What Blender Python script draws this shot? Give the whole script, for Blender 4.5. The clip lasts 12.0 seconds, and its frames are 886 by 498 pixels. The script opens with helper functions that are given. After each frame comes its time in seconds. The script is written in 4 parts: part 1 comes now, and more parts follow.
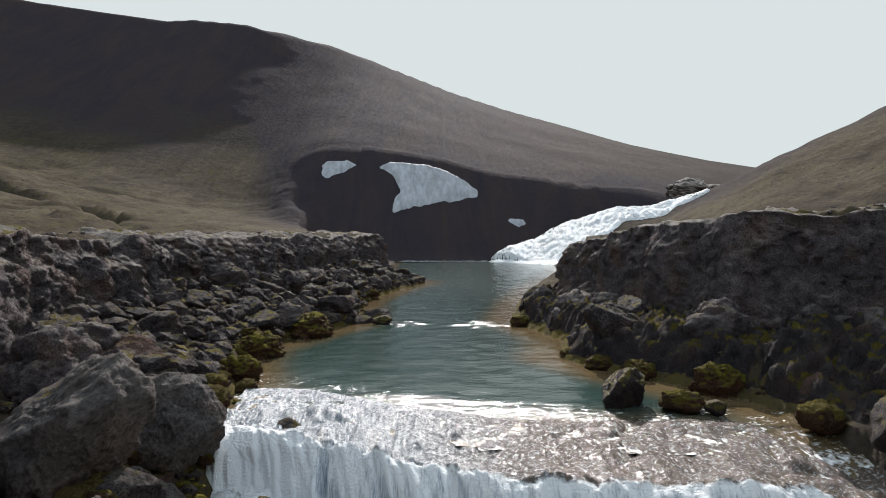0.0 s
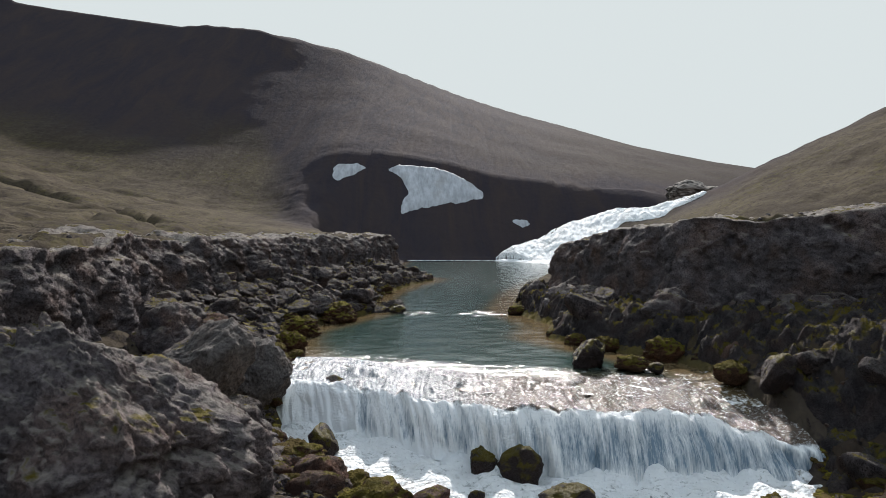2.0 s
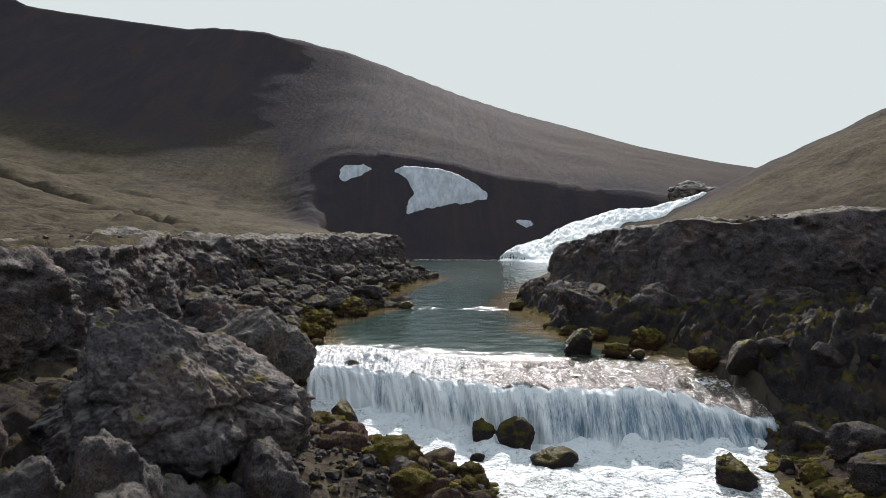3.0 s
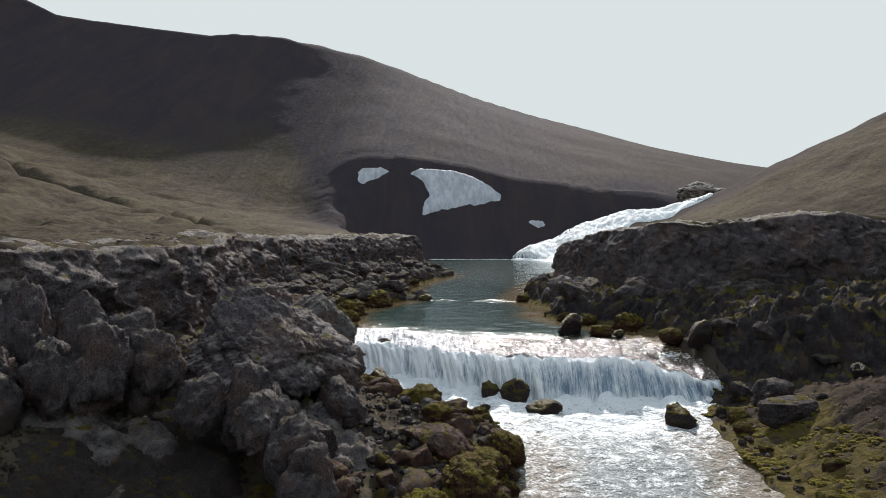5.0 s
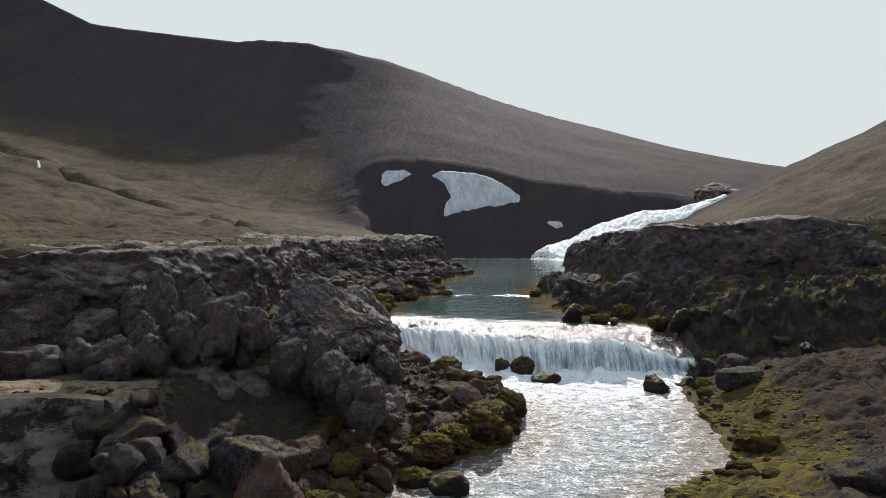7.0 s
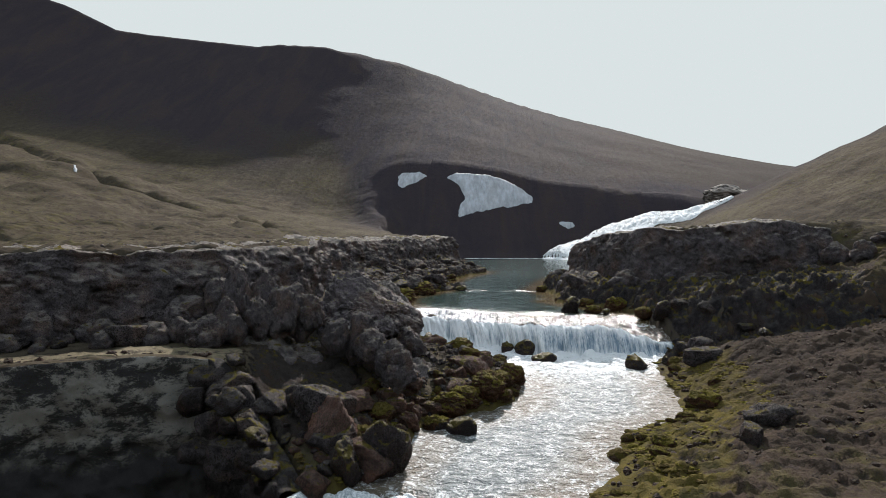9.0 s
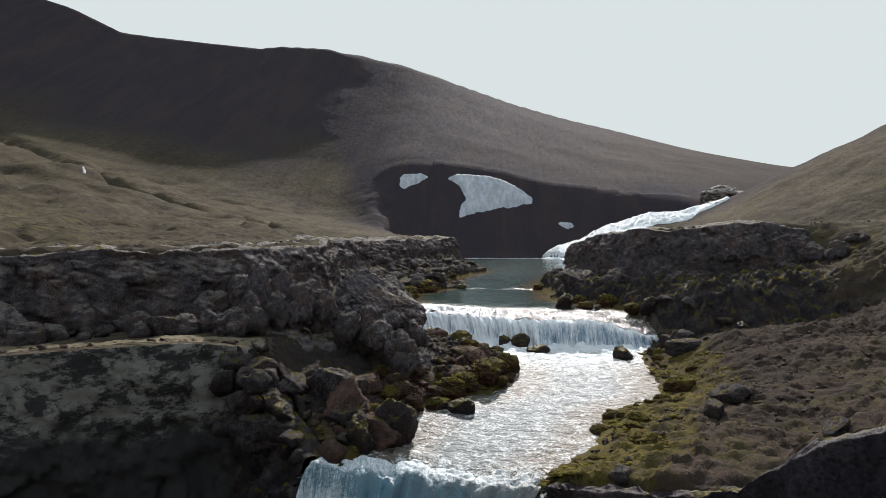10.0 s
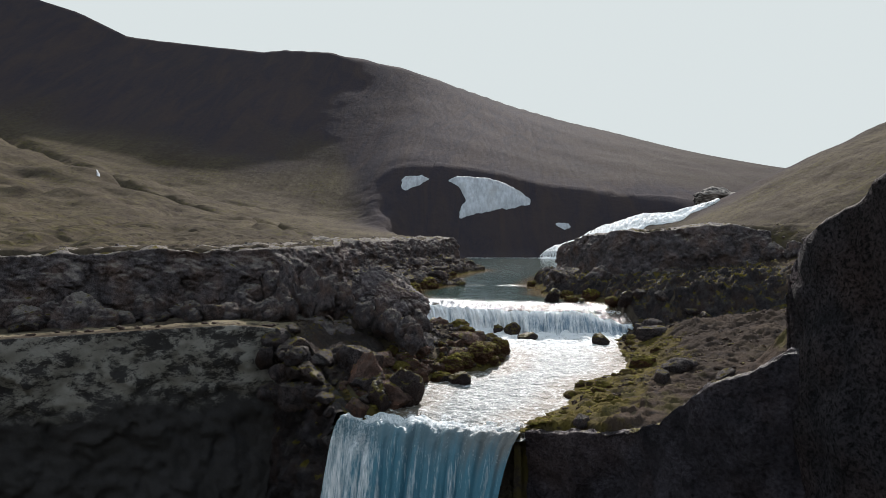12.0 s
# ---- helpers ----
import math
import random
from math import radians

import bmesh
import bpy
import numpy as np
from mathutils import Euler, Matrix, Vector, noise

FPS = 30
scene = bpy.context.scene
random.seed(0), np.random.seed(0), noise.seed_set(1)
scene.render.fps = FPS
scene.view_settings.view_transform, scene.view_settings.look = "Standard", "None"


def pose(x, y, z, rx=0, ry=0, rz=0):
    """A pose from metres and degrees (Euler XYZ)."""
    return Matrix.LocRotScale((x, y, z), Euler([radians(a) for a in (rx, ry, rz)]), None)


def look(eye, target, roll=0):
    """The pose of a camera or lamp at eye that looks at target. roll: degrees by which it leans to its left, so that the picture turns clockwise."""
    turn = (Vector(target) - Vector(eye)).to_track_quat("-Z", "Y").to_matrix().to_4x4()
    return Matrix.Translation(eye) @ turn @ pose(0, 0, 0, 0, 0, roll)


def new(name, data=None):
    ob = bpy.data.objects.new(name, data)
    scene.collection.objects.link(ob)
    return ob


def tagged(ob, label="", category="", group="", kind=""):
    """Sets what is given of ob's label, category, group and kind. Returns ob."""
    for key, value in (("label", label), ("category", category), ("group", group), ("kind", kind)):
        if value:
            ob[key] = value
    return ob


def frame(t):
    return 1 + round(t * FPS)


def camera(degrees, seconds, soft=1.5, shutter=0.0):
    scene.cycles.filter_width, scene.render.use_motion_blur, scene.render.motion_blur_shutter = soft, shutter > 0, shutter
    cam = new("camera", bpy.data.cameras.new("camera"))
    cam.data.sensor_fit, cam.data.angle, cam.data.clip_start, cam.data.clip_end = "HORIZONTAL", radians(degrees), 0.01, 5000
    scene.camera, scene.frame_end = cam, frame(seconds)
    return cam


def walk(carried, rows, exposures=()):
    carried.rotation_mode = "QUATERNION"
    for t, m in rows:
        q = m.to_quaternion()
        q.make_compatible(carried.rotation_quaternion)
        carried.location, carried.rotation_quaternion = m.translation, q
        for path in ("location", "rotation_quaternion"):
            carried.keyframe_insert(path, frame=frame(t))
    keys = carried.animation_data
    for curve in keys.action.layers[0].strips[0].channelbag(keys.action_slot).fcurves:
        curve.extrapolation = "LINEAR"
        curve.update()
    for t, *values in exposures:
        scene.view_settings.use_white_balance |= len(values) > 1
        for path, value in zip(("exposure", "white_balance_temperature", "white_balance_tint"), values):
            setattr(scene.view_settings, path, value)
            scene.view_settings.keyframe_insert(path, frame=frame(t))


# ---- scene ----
cam = camera(70.5, 12.0, soft=0.72)
METRES, EYE, TILT, LEAN, TURN = 30.0, 4.2, -0.8, 0.0, 0.0
ROWS = [
    (0.0, 0.0, 0.0, 0.0, 0.0, 0.0, -0.0),
    (0.5, -0.0002, -0.0416, -0.0004, 0.08, 0.01, -0.01),
    (1.0, -0.0004, -0.0831, -0.0005, 0.24, 0.01, -0.0),
    (1.5, -0.0006, -0.1253, -0.0008, 0.41, 0.02, -0.02),
    (2.0, -0.0009, -0.1677, -0.0012, 0.59, -0.0, -0.03),
    (2.5, -0.0011, -0.21, -0.0019, 0.79, -0.0, -0.03),
    (3.0, -0.001, -0.2519, -0.0024, 1.02, -0.01, -0.03),
    (5.0, 0.0013, -0.4223, -0.0046, 2.36, 0.0, 0.03),
    (5.5, 0.0028, -0.461, -0.0049, 2.8, 0.01, 0.03),
    (6.0, 0.0047, -0.5032, -0.005, 3.3, -0.0, 0.04),
    (6.5, 0.0069, -0.545, -0.0052, 3.78, 0.0, 0.06),
    (7.0, 0.0094, -0.5869, -0.0054, 4.27, 0.01, 0.05),
    (7.5, 0.0122, -0.629, -0.0051, 4.68, -0.0, 0.05),
    (9.5, 0.0259, -0.7962, -0.0058, 5.69, -0.01, 0.02),
    (10.0, 0.0294, -0.8378, -0.0063, 5.69, -0.0, 0.02),
    (10.5, 0.0331, -0.8793, -0.0066, 5.69, -0.0, 0.03),
    (11.0, 0.0369, -0.9211, -0.0069, 5.7, 0.0, 0.03),
    (11.5, 0.0408, -0.9632, -0.0072, 5.72, 0.01, 0.04),
    (12.0, 0.044, -0.9983, -0.0073, 5.73, 0.01, 0.05),
]
walk(cam, [(t, pose(0, 0, EYE, TILT, LEAN, TURN) @ pose(METRES * x, METRES * y, METRES * z, 90 + pitch, roll, yaw)) for t, x, y, z, yaw, pitch, roll in ROWS])

# ---- light ----
SUN_UP, SUN_AZ = radians(32.5), radians(3)      # height, and degrees to the right of straight ahead (+y)
world = bpy.data.worlds.new("world")
scene.world = world
world.use_nodes = True
wn = world.node_tree
sky = wn.nodes.new("ShaderNodeTexSky")
sky.sky_type = "NISHITA"
sky.sun_disc = False
sky.sun_elevation, sky.sun_rotation = SUN_UP, SUN_AZ
sky.air_density, sky.dust_density, sky.ozone_density, sky.altitude = 1.2, 3.0, 4.0, 600
veil = wn.nodes.new("ShaderNodeMix")               # thin high haze whitens the sky and evens out the glare round the sun
veil.data_type = "RGBA"
veil.inputs[0].default_value = 0.12
veil.inputs[7].default_value = (5.6, 6.2, 6.8, 1)
hazed = wn.nodes.new("ShaderNodeVectorMath")
hazed.operation = "MINIMUM"
hazed.inputs[1].default_value = (1.70, 1.73, 1.59)
wn.links.new(sky.outputs[0], veil.inputs[6])
wn.links.new(veil.outputs[2], hazed.inputs[0])
split, join = wn.nodes.new("ShaderNodeSeparateColor"), wn.nodes.new("ShaderNodeCombineColor")
deep = wn.nodes.new("ShaderNodeMath")              # where the haze thins out the blue of the sky comes through
deep.operation = "POWER"
deep.inputs[1].default_value = 0.6
share, green = wn.nodes.new("ShaderNodeMath"), wn.nodes.new("ShaderNodeMath")
share.operation, green.operation = "DIVIDE", "MULTIPLY"
share.inputs[1].default_value = 1.70
wn.links.new(hazed.outputs[0], split.inputs[0])
wn.links.new(split.outputs[0], share.inputs[0])
wn.links.new(share.outputs[0], deep.inputs[0])
wn.links.new(split.outputs[1], green.inputs[0])
wn.links.new(deep.outputs[0], green.inputs[1])
wn.links.new(split.outputs[0], join.inputs[0])
wn.links.new(green.outputs[0], join.inputs[1])
wn.links.new(split.outputs[2], join.inputs[2])
wn.links.new(join.outputs[0], wn.nodes["Background"].inputs[0])
wn.nodes["Background"].inputs[1].default_value = 0.31
sun_data = bpy.data.lights.new("sun", "SUN")
sun_data.energy, sun_data.angle, sun_data.color = 5.0, radians(0.6), (1.0, 0.885, 0.775)
sun = new("sun", sun_data)
sun_way = Vector((math.sin(SUN_AZ) * math.cos(SUN_UP), math.cos(SUN_AZ) * math.cos(SUN_UP), math.sin(SUN_UP)))
sun.matrix_world = look(sun_way * 200, (0, 0, 0))
scene.view_settings.exposure = 0.5
scene.view_settings.use_white_balance = True
scene.view_settings.white_balance_temperature = 5900

# ---- arithmetic ----
GR = np.random.RandomState(7)
PERM = GR.permutation(512)
GRAD = GR.normal(size=(512, 3))
GRAD /= np.linalg.norm(GRAD, axis=1)[:, None]


def perlin(p):
    """Gradient noise at the points p (n x 3), about -1 to 1."""
    p = np.asarray(p, float)
    i = np.floor(p).astype(int)
    f = p - i
    u = f * f * f * (f * (f * 6 - 15) + 10)
    out = 0
    for a in (0, 1):
        for b in (0, 1):
            for c in (0, 1):
                h = PERM[(PERM[(PERM[(i[:, 0] + a) & 511] + i[:, 1] + b) & 511] + i[:, 2] + c) & 511]
                g = ((f - (a, b, c)) * GRAD[h]).sum(1)
                w = (u[:, 0] if a else 1 - u[:, 0]) * (u[:, 1] if b else 1 - u[:, 1]) * (u[:, 2] if c else 1 - u[:, 2])
                out = out + w * g
    return out * 1.5


def fbm(p, octaves=4, rough=0.5):
    p, s, a = np.asarray(p, float), 0, 1.0
    for k in range(octaves):
        s, a, p = s + a * perlin(p), a * rough, p * 2.03 + 17.3
    return s


def billow(p, octaves=3, rough=0.5):
    """Round lumps with sharp creases, about -0.5 to 0.7."""
    p, s, a = np.asarray(p, float), 0, 1.0
    for k in range(octaves):
        s, a, p = s + a * (np.abs(perlin(p)) * 2 - 0.5), a * rough, p * 2.1 + 9.7
    return s


def chunks(p):
    """Broken rock: tilted flat faces that meet in steps and cracks, about -0.6 to 0.6."""
    p = np.asarray(p, float)
    i = np.floor(p).astype(int)
    best, out = np.full(len(p), 9.0), np.zeros(len(p))
    for a in (-1, 0, 1):
        for b in (-1, 0, 1):
            for c in (-1, 0, 1):
                j = i + (a, b, c)
                h = PERM[(PERM[(PERM[j[:, 0] & 511] + j[:, 1]) & 511] + j[:, 2]) & 511]
                r = p - j - 0.5 - 0.42 * GRAD[h]
                d = (r * r).sum(1)
                near = d < best
                best = np.where(near, d, best)
                out = np.where(near, 0.7 * (r * GRAD[(h + 77) & 511]).sum(1) + 0.25 * GRAD[(h + 31) & 511][:, 0], out)
    return out


def smooth(a, b, x):
    t = np.clip((x - a) / (b - a), 0, 1)
    return t * t * (3 - 2 * t)


def smax(a, b, k):
    h = np.clip(0.5 + 0.5 * (a - b) / k, 0, 1)
    return b + (a - b) * h + k * h * (1 - h)


def within(x, y, poly):
    """Signed distance to a closed outline, positive inside."""
    best, inside = np.full(x.shape, 1e9), np.zeros(x.shape, bool)
    for (ax, ay), (bx, by) in zip(poly, poly[1:] + poly[:1]):
        ex, ey = bx - ax, by - ay
        t = np.clip(((x - ax) * ex + (y - ay) * ey) / (ex * ex + ey * ey), 0, 1)
        best = np.minimum(best, (x - ax - t * ex) ** 2 + (y - ay - t * ey) ** 2)
        if ay != by:
            inside ^= ((ay > y) != (by > y)) & (x < ax + (y - ay) / (by - ay) * ex)
    return np.where(inside, 1, -1) * np.sqrt(best)


def knots(v, *pairs):
    return np.interp(v, [p[0] for p in pairs], [p[1] for p in pairs])


# ---- plan ----
POOL = [(-5.6, 15.2), (-5.9, 17.6), (-7.0, 21), (-7.3, 24), (-6.4, 26.7), (-4.4, 32), (-5.4, 42), (-4, 52), (-1.4, 63), (-6, 72), (-9, 100),
        (-9, 128), (9, 127), (13, 120), (19, 107), (18, 100), (14, 75), (8, 55), (5.4, 44), (3.6, 32.5), (5, 26), (4.2, 22.2), (5.5, 19.8), (8.0, 16.6), (8.9, 14),
        (9.5, 11.3), (6.5, 11.4), (4, 11.6), (1.6, 11.9), (-0.9, 13), (-3.9, 15)]
STREAM = [(-5.6, 15.4), (-5.1, 13.2), (-4.2, 11.2), (-1.5, 9.1), (0.8, 7.7), (1.45, 4.8), (1, 1.6), (-0.8, -0.2), (-2.1, -1.1), (-2.4, -3.4),
          (-2.9, -6.2), (-4.5, -7.9), (-4.4, -10), (1.8, -10), (1.8, -8.5), (3.6, -5.6), (4.6, -2.2), (7.1, 0.3), (7.6, 3.7), (7.7, 7.3), (8.2, 9),
          (9.2, 11.2), (7, 12.2), (1.6, 12.2), (-3.9, 15.4)]
RIM_WEST = [(-60, -30), (-32, -12.5), (-21, -6.2), (-16.8, -3.6), (-13, -0.6), (-10.6, 2.2), (-9.6, 7), (-9.3, 11.6), (-11, 18.5), (-10.7, 29), (-8.6, 42), (-5.7, 60)]
PLATEAU_WEST = RIM_WEST + [(-9, 64), (-14, 76), (-18, 92), (-28, 126), (-40, 180), (-900, 180), (-900, -60), (-60, -60)]
RIM_EAST = [(8.6, 43), (6.7, 35), (7.3, 30), (8.3, 24.5), (9.6, 20.6), (12.2, 18.7), (17, 17.7), (20.5, 17.2), (27, 13), (45, 8)]
PLATEAU_EAST = [(60, 103), (30, 103), (20, 92), (13, 62)] + RIM_EAST + [(90, 4), (300, 4), (300, 103)]
CANYON_WEST = [(-60, -36), (-32, -18.5), (-16.8, -9.1), (-13.8, -7.1), (-9.9, -4.4), (-8.6, -3.8), (-7.4, -4.3), (-6.0, -6.2), (-4.6, -7.9)]
LIP = [(-4.6, -7.9), (-3, -7.7), (-1.4, -7.9), (-0.2, -8.2), (1.8, -8.6)]
CANYON_EAST = [(1.8, -8.6), (3.4, -9.5), (4.9, -10.5), (5.4, -11.9), (6.2, -13.0), (7.4, -13.7), (8.4, -14.2), (8.7, -18), (9.2, -24), (10, -34), (11, -60)]
CANYON = CANYON_WEST + LIP[1:] + CANYON_EAST[1:] + [(11, -90), (-60, -90)]
MOUND = [(4.6, -12.0), (6.2, -11.9), (8, -11.6), (9.8, -11.2), (14, -10), (30, -8), (70, -8), (70, -90), (9, -90), (8, -34), (7.4, -18), (6.6, -15.4)]
FLOOR = -16.0


def fall_line(x):
    """Where the upper fall's lip stands."""
    return knots(x, (-6, 15.2), (-3.9, 14.9), (-0.9, 13.0), (1.6, 11.8), (6.4, 11.8), (9.2, 11.0))


def lip_line(x):
    """Where the lower fall's lip stands."""
    return knots(x, *LIP)


def water_level(x, y):
    low = knots(y, (-10, -2.15), (-7, -2.05), (4, -1.85), (9.5, -1.72), (13.5, -1.42))
    lip = -0.22 * (1 - smooth(0, 6, y - fall_line(x))) - 0.75 * smooth(5.6, 9.0, x) * (1 - smooth(0, 4, y - fall_line(x)))
    return low, lip


def cascade_top(x):
    """The far edge of the white water between the hills."""
    return knots(x, (6, 128), (13, 124), (18.4, 123), (22.6, 122), (27.7, 120), (39, 118), (44, 115), (60, 113))


def crest(x):
    return knots(x, (-650, 65), (-460, 141), (-250, 128), (-193, 109), (-169, 97), (-127, 90.8), (-105, 87.7), (-96, 88.3), (-76, 86.6), (-57, 82.2), (-39, 77.3), (-18.5, 69.2),
                 (3.3, 60.6), (25, 53.6), (47, 47.6), (69, 41.3), (86, 37.2), (109, 32.4), (175, 24), (430, 13))


CREST_X = np.linspace(-650, 430, 541)
CREST_FAR = knots(CREST_X, (-160, 1.0), (-110, 1.04), (-60, 1.1), (-20, 1.14), (20, 1.27), (70, 1.42), (430, 1.5))


def far_crest(x):
    """The hill's skyline, in true distance: how far off it is and how high."""
    return np.interp(x, CREST_X * CREST_FAR, 240 * CREST_FAR), np.interp(x, CREST_X * CREST_FAR, EYE + (crest(CREST_X) - EYE) * CREST_FAR)


def lay(x, y, fine=True):
    """Height of the ground, and the masks for moss and for wet ground."""
    x, y = np.asarray(x, float), np.asarray(y, float)
    pt = np.stack([x, y, 0 * x], 1)
    wob = 0.5 * perlin(pt * 0.35) + 0.25 * perlin(pt * 1.1 + 5)
    sw, se = within(x, y, PLATEAU_WEST), within(x, y, PLATEAU_EAST)
    pool, stream = within(x, y, POOL), within(x, y, STREAM)
    wet = np.maximum(pool, stream)
    d = np.maximum(-wet, 0)
    up = smooth(-0.3, 0.5, y - fall_line(x))
    upb = smooth(-3.0, 1.0, y - fall_line(x))
    low, lip = water_level(x, y)
    zw = low + (lip - low) * up
    zb = low + (0 - low) * upb
    west = x < knots(y, (-8, -1.5), (0, 3.5), (10, 2), (20, 0), (45, 0), (63, 3), (127, 5))
    # plateaus
    out = np.clip(-x - 20, 0, 260)
    pw = 4.05 + 0.012 * np.clip(y, 0, 60) + 0.055 * np.clip(-x - 20, 0, 25) * smooth(30, 5, y) * -0.9 + (0.14 * out + 0.0006 * out ** 2) * smooth(-10, 60, y) + 0.02 * np.clip(y - 60, 0, 120)
    pw += 0.5 * (1 - smooth(0, 5, np.abs(y - 17))) * smooth(-14, -10, x)
    pe = knots(y, (17, 5.0), (21, 5.0), (28, 4.7), (36, 3.9), (60, 4.2)) + 0.05 * np.clip(x - 9, 0, 12) + 0.06 * np.maximum(se - 6, 0)
    rolling = fbm(pt * 0.03, 3) * 3.0 * smooth(12, 60, sw) + fbm(pt * 0.12, 3) * 0.6 * smooth(3, 25, np.maximum(sw, se))
    pw, pe = pw + rolling, pe + rolling * 0.5
    # talus below the walls
    f = d / (d + np.maximum(-sw, 0) + 0.01)
    tw = zb + 0.1 + (knots(y, (-8, 0.8), (-1, 0.9), (3, 1.3), (10, 1.3), (16, 1.9), (30, 2.2), (50, 2.1), (64, 1.2)) - zb) * f ** 0.85
    flat = smooth(-6.4, -8.4, x) * smooth(2.0, -0.5, y)
    tw = tw + (0.8 - 0.2 * smooth(-11.5, -8.8, x) - tw) * flat
    g = d / (d + np.maximum(-se, 0) + 0.01)
    te = zb + 0.1 + (knots(y, (13, 1.15), (22, 1.1), (36, 0.8)) + 0.02 * np.clip(x - 9, 0, 20) - zb) * smooth(0.0, 0.35, g)
    bench = knots(y, (-9, 0.4), (-5, 0.6), (0, 0.9), (5, 1.4), (8, 1.0), (10, 0.6), (12, 0.6))
    tl = low + 0.12 + 0.1 * np.minimum(d, 3) + bench * smooth(0.3, 4.6, d) + 0.13 * np.maximum(d - 4.5, 0)
    te = te + 0.09 * np.clip(x - 10, 0, 12)
    ye = 11.8 - 0.15 * np.clip(x - 9, 0, 20)
    te = tl + (te - tl) * smooth(-2.0, 0.9, y - ye + 0.7 * wob)
    merge = smooth(17, 28, x) * smooth(-4, 6, y) * (y < 60)
    te = te + (pe - 0.3 - te) * merge
    far = 0.35 + 0.1 * np.clip(d, 0, 30) * (x < 9)
    yt = cascade_top(x)
    shelf = knots(x, (8, 0.2), (13, 3.0), (18.4, 4.7), (22.6, 7.3), (27.7, 9.0), (32, 10.3), (39, 10.7), (44, 12.0), (60, 16)) - 0.4 * np.maximum(yt - y, 0) - 0.5 * np.clip(y - yt, 0, 14)
    far = far + (np.maximum(shelf, 0.15) - far) * smooth(8, 11, x) * smooth(94, 104, y)
    tal = np.where(west, tw, te)
    tal = tal + (far - tal) * smooth(64, 90, y)
    steep = knots(x, (17, 0.45), (23, 3.2))
    h = tal + (pw - tal) * smooth(-steep, steep, sw - 0.75)
    h = h + (pe - h) * smooth(-steep, steep, se - 0.75)
    # hills
    zc = crest(x)
    yc, yf = 240.0, knots(x, (-300, 138), (-110, 146), (-45, 138), (-28, 118), (0, 104), (40, 124), (80, 148))
    zf = knots(x, (-300, 56), (-110, 25), (-45, 12), (-28, 7), (0, 0.5), (12, 0.5), (48, 9), (90, 14))
    u = (y - yf) / (yc - yf)
    zb = zf + (zc - zf) * (172 - yf) / (yc - yf)
    zb = zb + (np.minimum(zb, zf + 0.47 * (172 - yf)) - zb) * smooth(-20, -60, x)      # a gentle apron below the steep western slope
    main = zf + (zb - zf) * (y - yf) / (172 - yf)
    yk = knots(x, (-40, 150), (-20, 152), (9, 154), (24, 153), (38, 148), (56, 144))
    lowered = zf + (zc - zf) * (yk - yf) / (yc - yf) - 0.98 * (yk - y)
    side = smooth(-38, -20, x + 0.30 * (y - 140) + 2.5 * perlin(pt * 0.1)) * (1 - smooth(40, 60, x))
    main = main - (smax(main - np.maximum(lowered, -5), 0 * x, 3.0) - 0.75) * side * (y < yk + 4)
    ys, zs = far_crest(x)
    yb = knots(x, (-60, 172), (-22, 157))
    zt = zf + (zb - zf) * (yb - yf) / (172 - yf)
    main = np.where(y < yb, main, zt + (zs - zt) * (y - yb) / (ys - yb))
    main = np.where(y < ys, main, zs - 0.0016 * (y - ys) ** 2 / (1 + (y - ys) / 200))
    main = main + fbm(pt * 0.02, 3) * 0.9 * smooth(0, 0.3, u) * (1 - smooth(0.7, 1, (y - yf) / (ys - yf)) * 0.85)
    gully = np.abs(y - knots(x, (-170, 160), (-110, 126), (-85, 101), (-70, 93), (-54, 84), (-40, 72), (-30, 58)) + 3 * perlin(pt * 0.09))
    h = np.where(u > -0.25, smax(h, main, knots(x, (-60, 9.0), (-30, 1.5))), h)
    h = h - 3.4 * (1 - smooth(0.3, 4.2, gully)) * smooth(-26, -40, x) * (sw > 5)
    r = np.hypot(x - 130, (y - 105) * np.where(y > 105, 1.65, 1.0))
    cone = 54 - 0.5 * r + fbm(pt * 0.025, 4) * 1.6
    h = np.where(r < 140, smax(h, cone, 2.0), h)
    warp = 0.4 * perlin(pt * 0.03 + 4)
    crease = np.abs(perlin(np.stack([x * 0.055 + warp, y * 0.028 + warp, 0 * x], 1))) + 0.25 * np.abs(perlin(pt * 0.11 + 9))
    h = h - 0.8 * (1 - smooth(0.0, 0.22, crease)) * (smooth(10, 30, sw) * (x < -20) * (1 - smooth(-0.15, 0.08, u)) * 0.8 + smooth(14, 30, se) * (x > 24) * 0.7)
    rill = np.abs(perlin(np.stack([x * 0.15 + 2 * warp, y * 0.05 + warp, 0 * x + 3], 1)))
    h = h - 0.6 * (1 - smooth(0.0, 0.16, rill)) * (smooth(8, 22, sw) * (x < -16) * (1 - smooth(-0.15, 0.08, u)) + 0.6 * smooth(14, 30, se) * (x > 24))
    # front mound and canyon
    m = within(x, y, MOUND)
    top = knots(y, (-34, 8.4), (-24, 7.4), (-18, 5.7), (-15.2, 4.3), (-13.8, 3.4), (-12, 2.2), (-9, 1.2))
    top = np.minimum(top, knots(x, (5.2, -0.8), (6.2, 0.1), (7.4, 0.7), (8.1, 1.0), (8.6, 1.5), (9.2, 2.2), (10, 3.2), (12, 6), (14, 9)))
    h = h + (np.maximum(top, h) - h) * smooth(-0.6, 0.7, m + wob * 0.4)
    c = within(x, y, CANYON)
    h = h + (FLOOR - h) * smooth(-0.65, -0.25, c)
    bed = zw - 0.1 - 0.75 * smooth(0, 3.0, wet)
    h = np.where((wet > 0) & (c < -0.15), bed, np.where((wet > 0) & (c > -0.15), FLOOR, h))
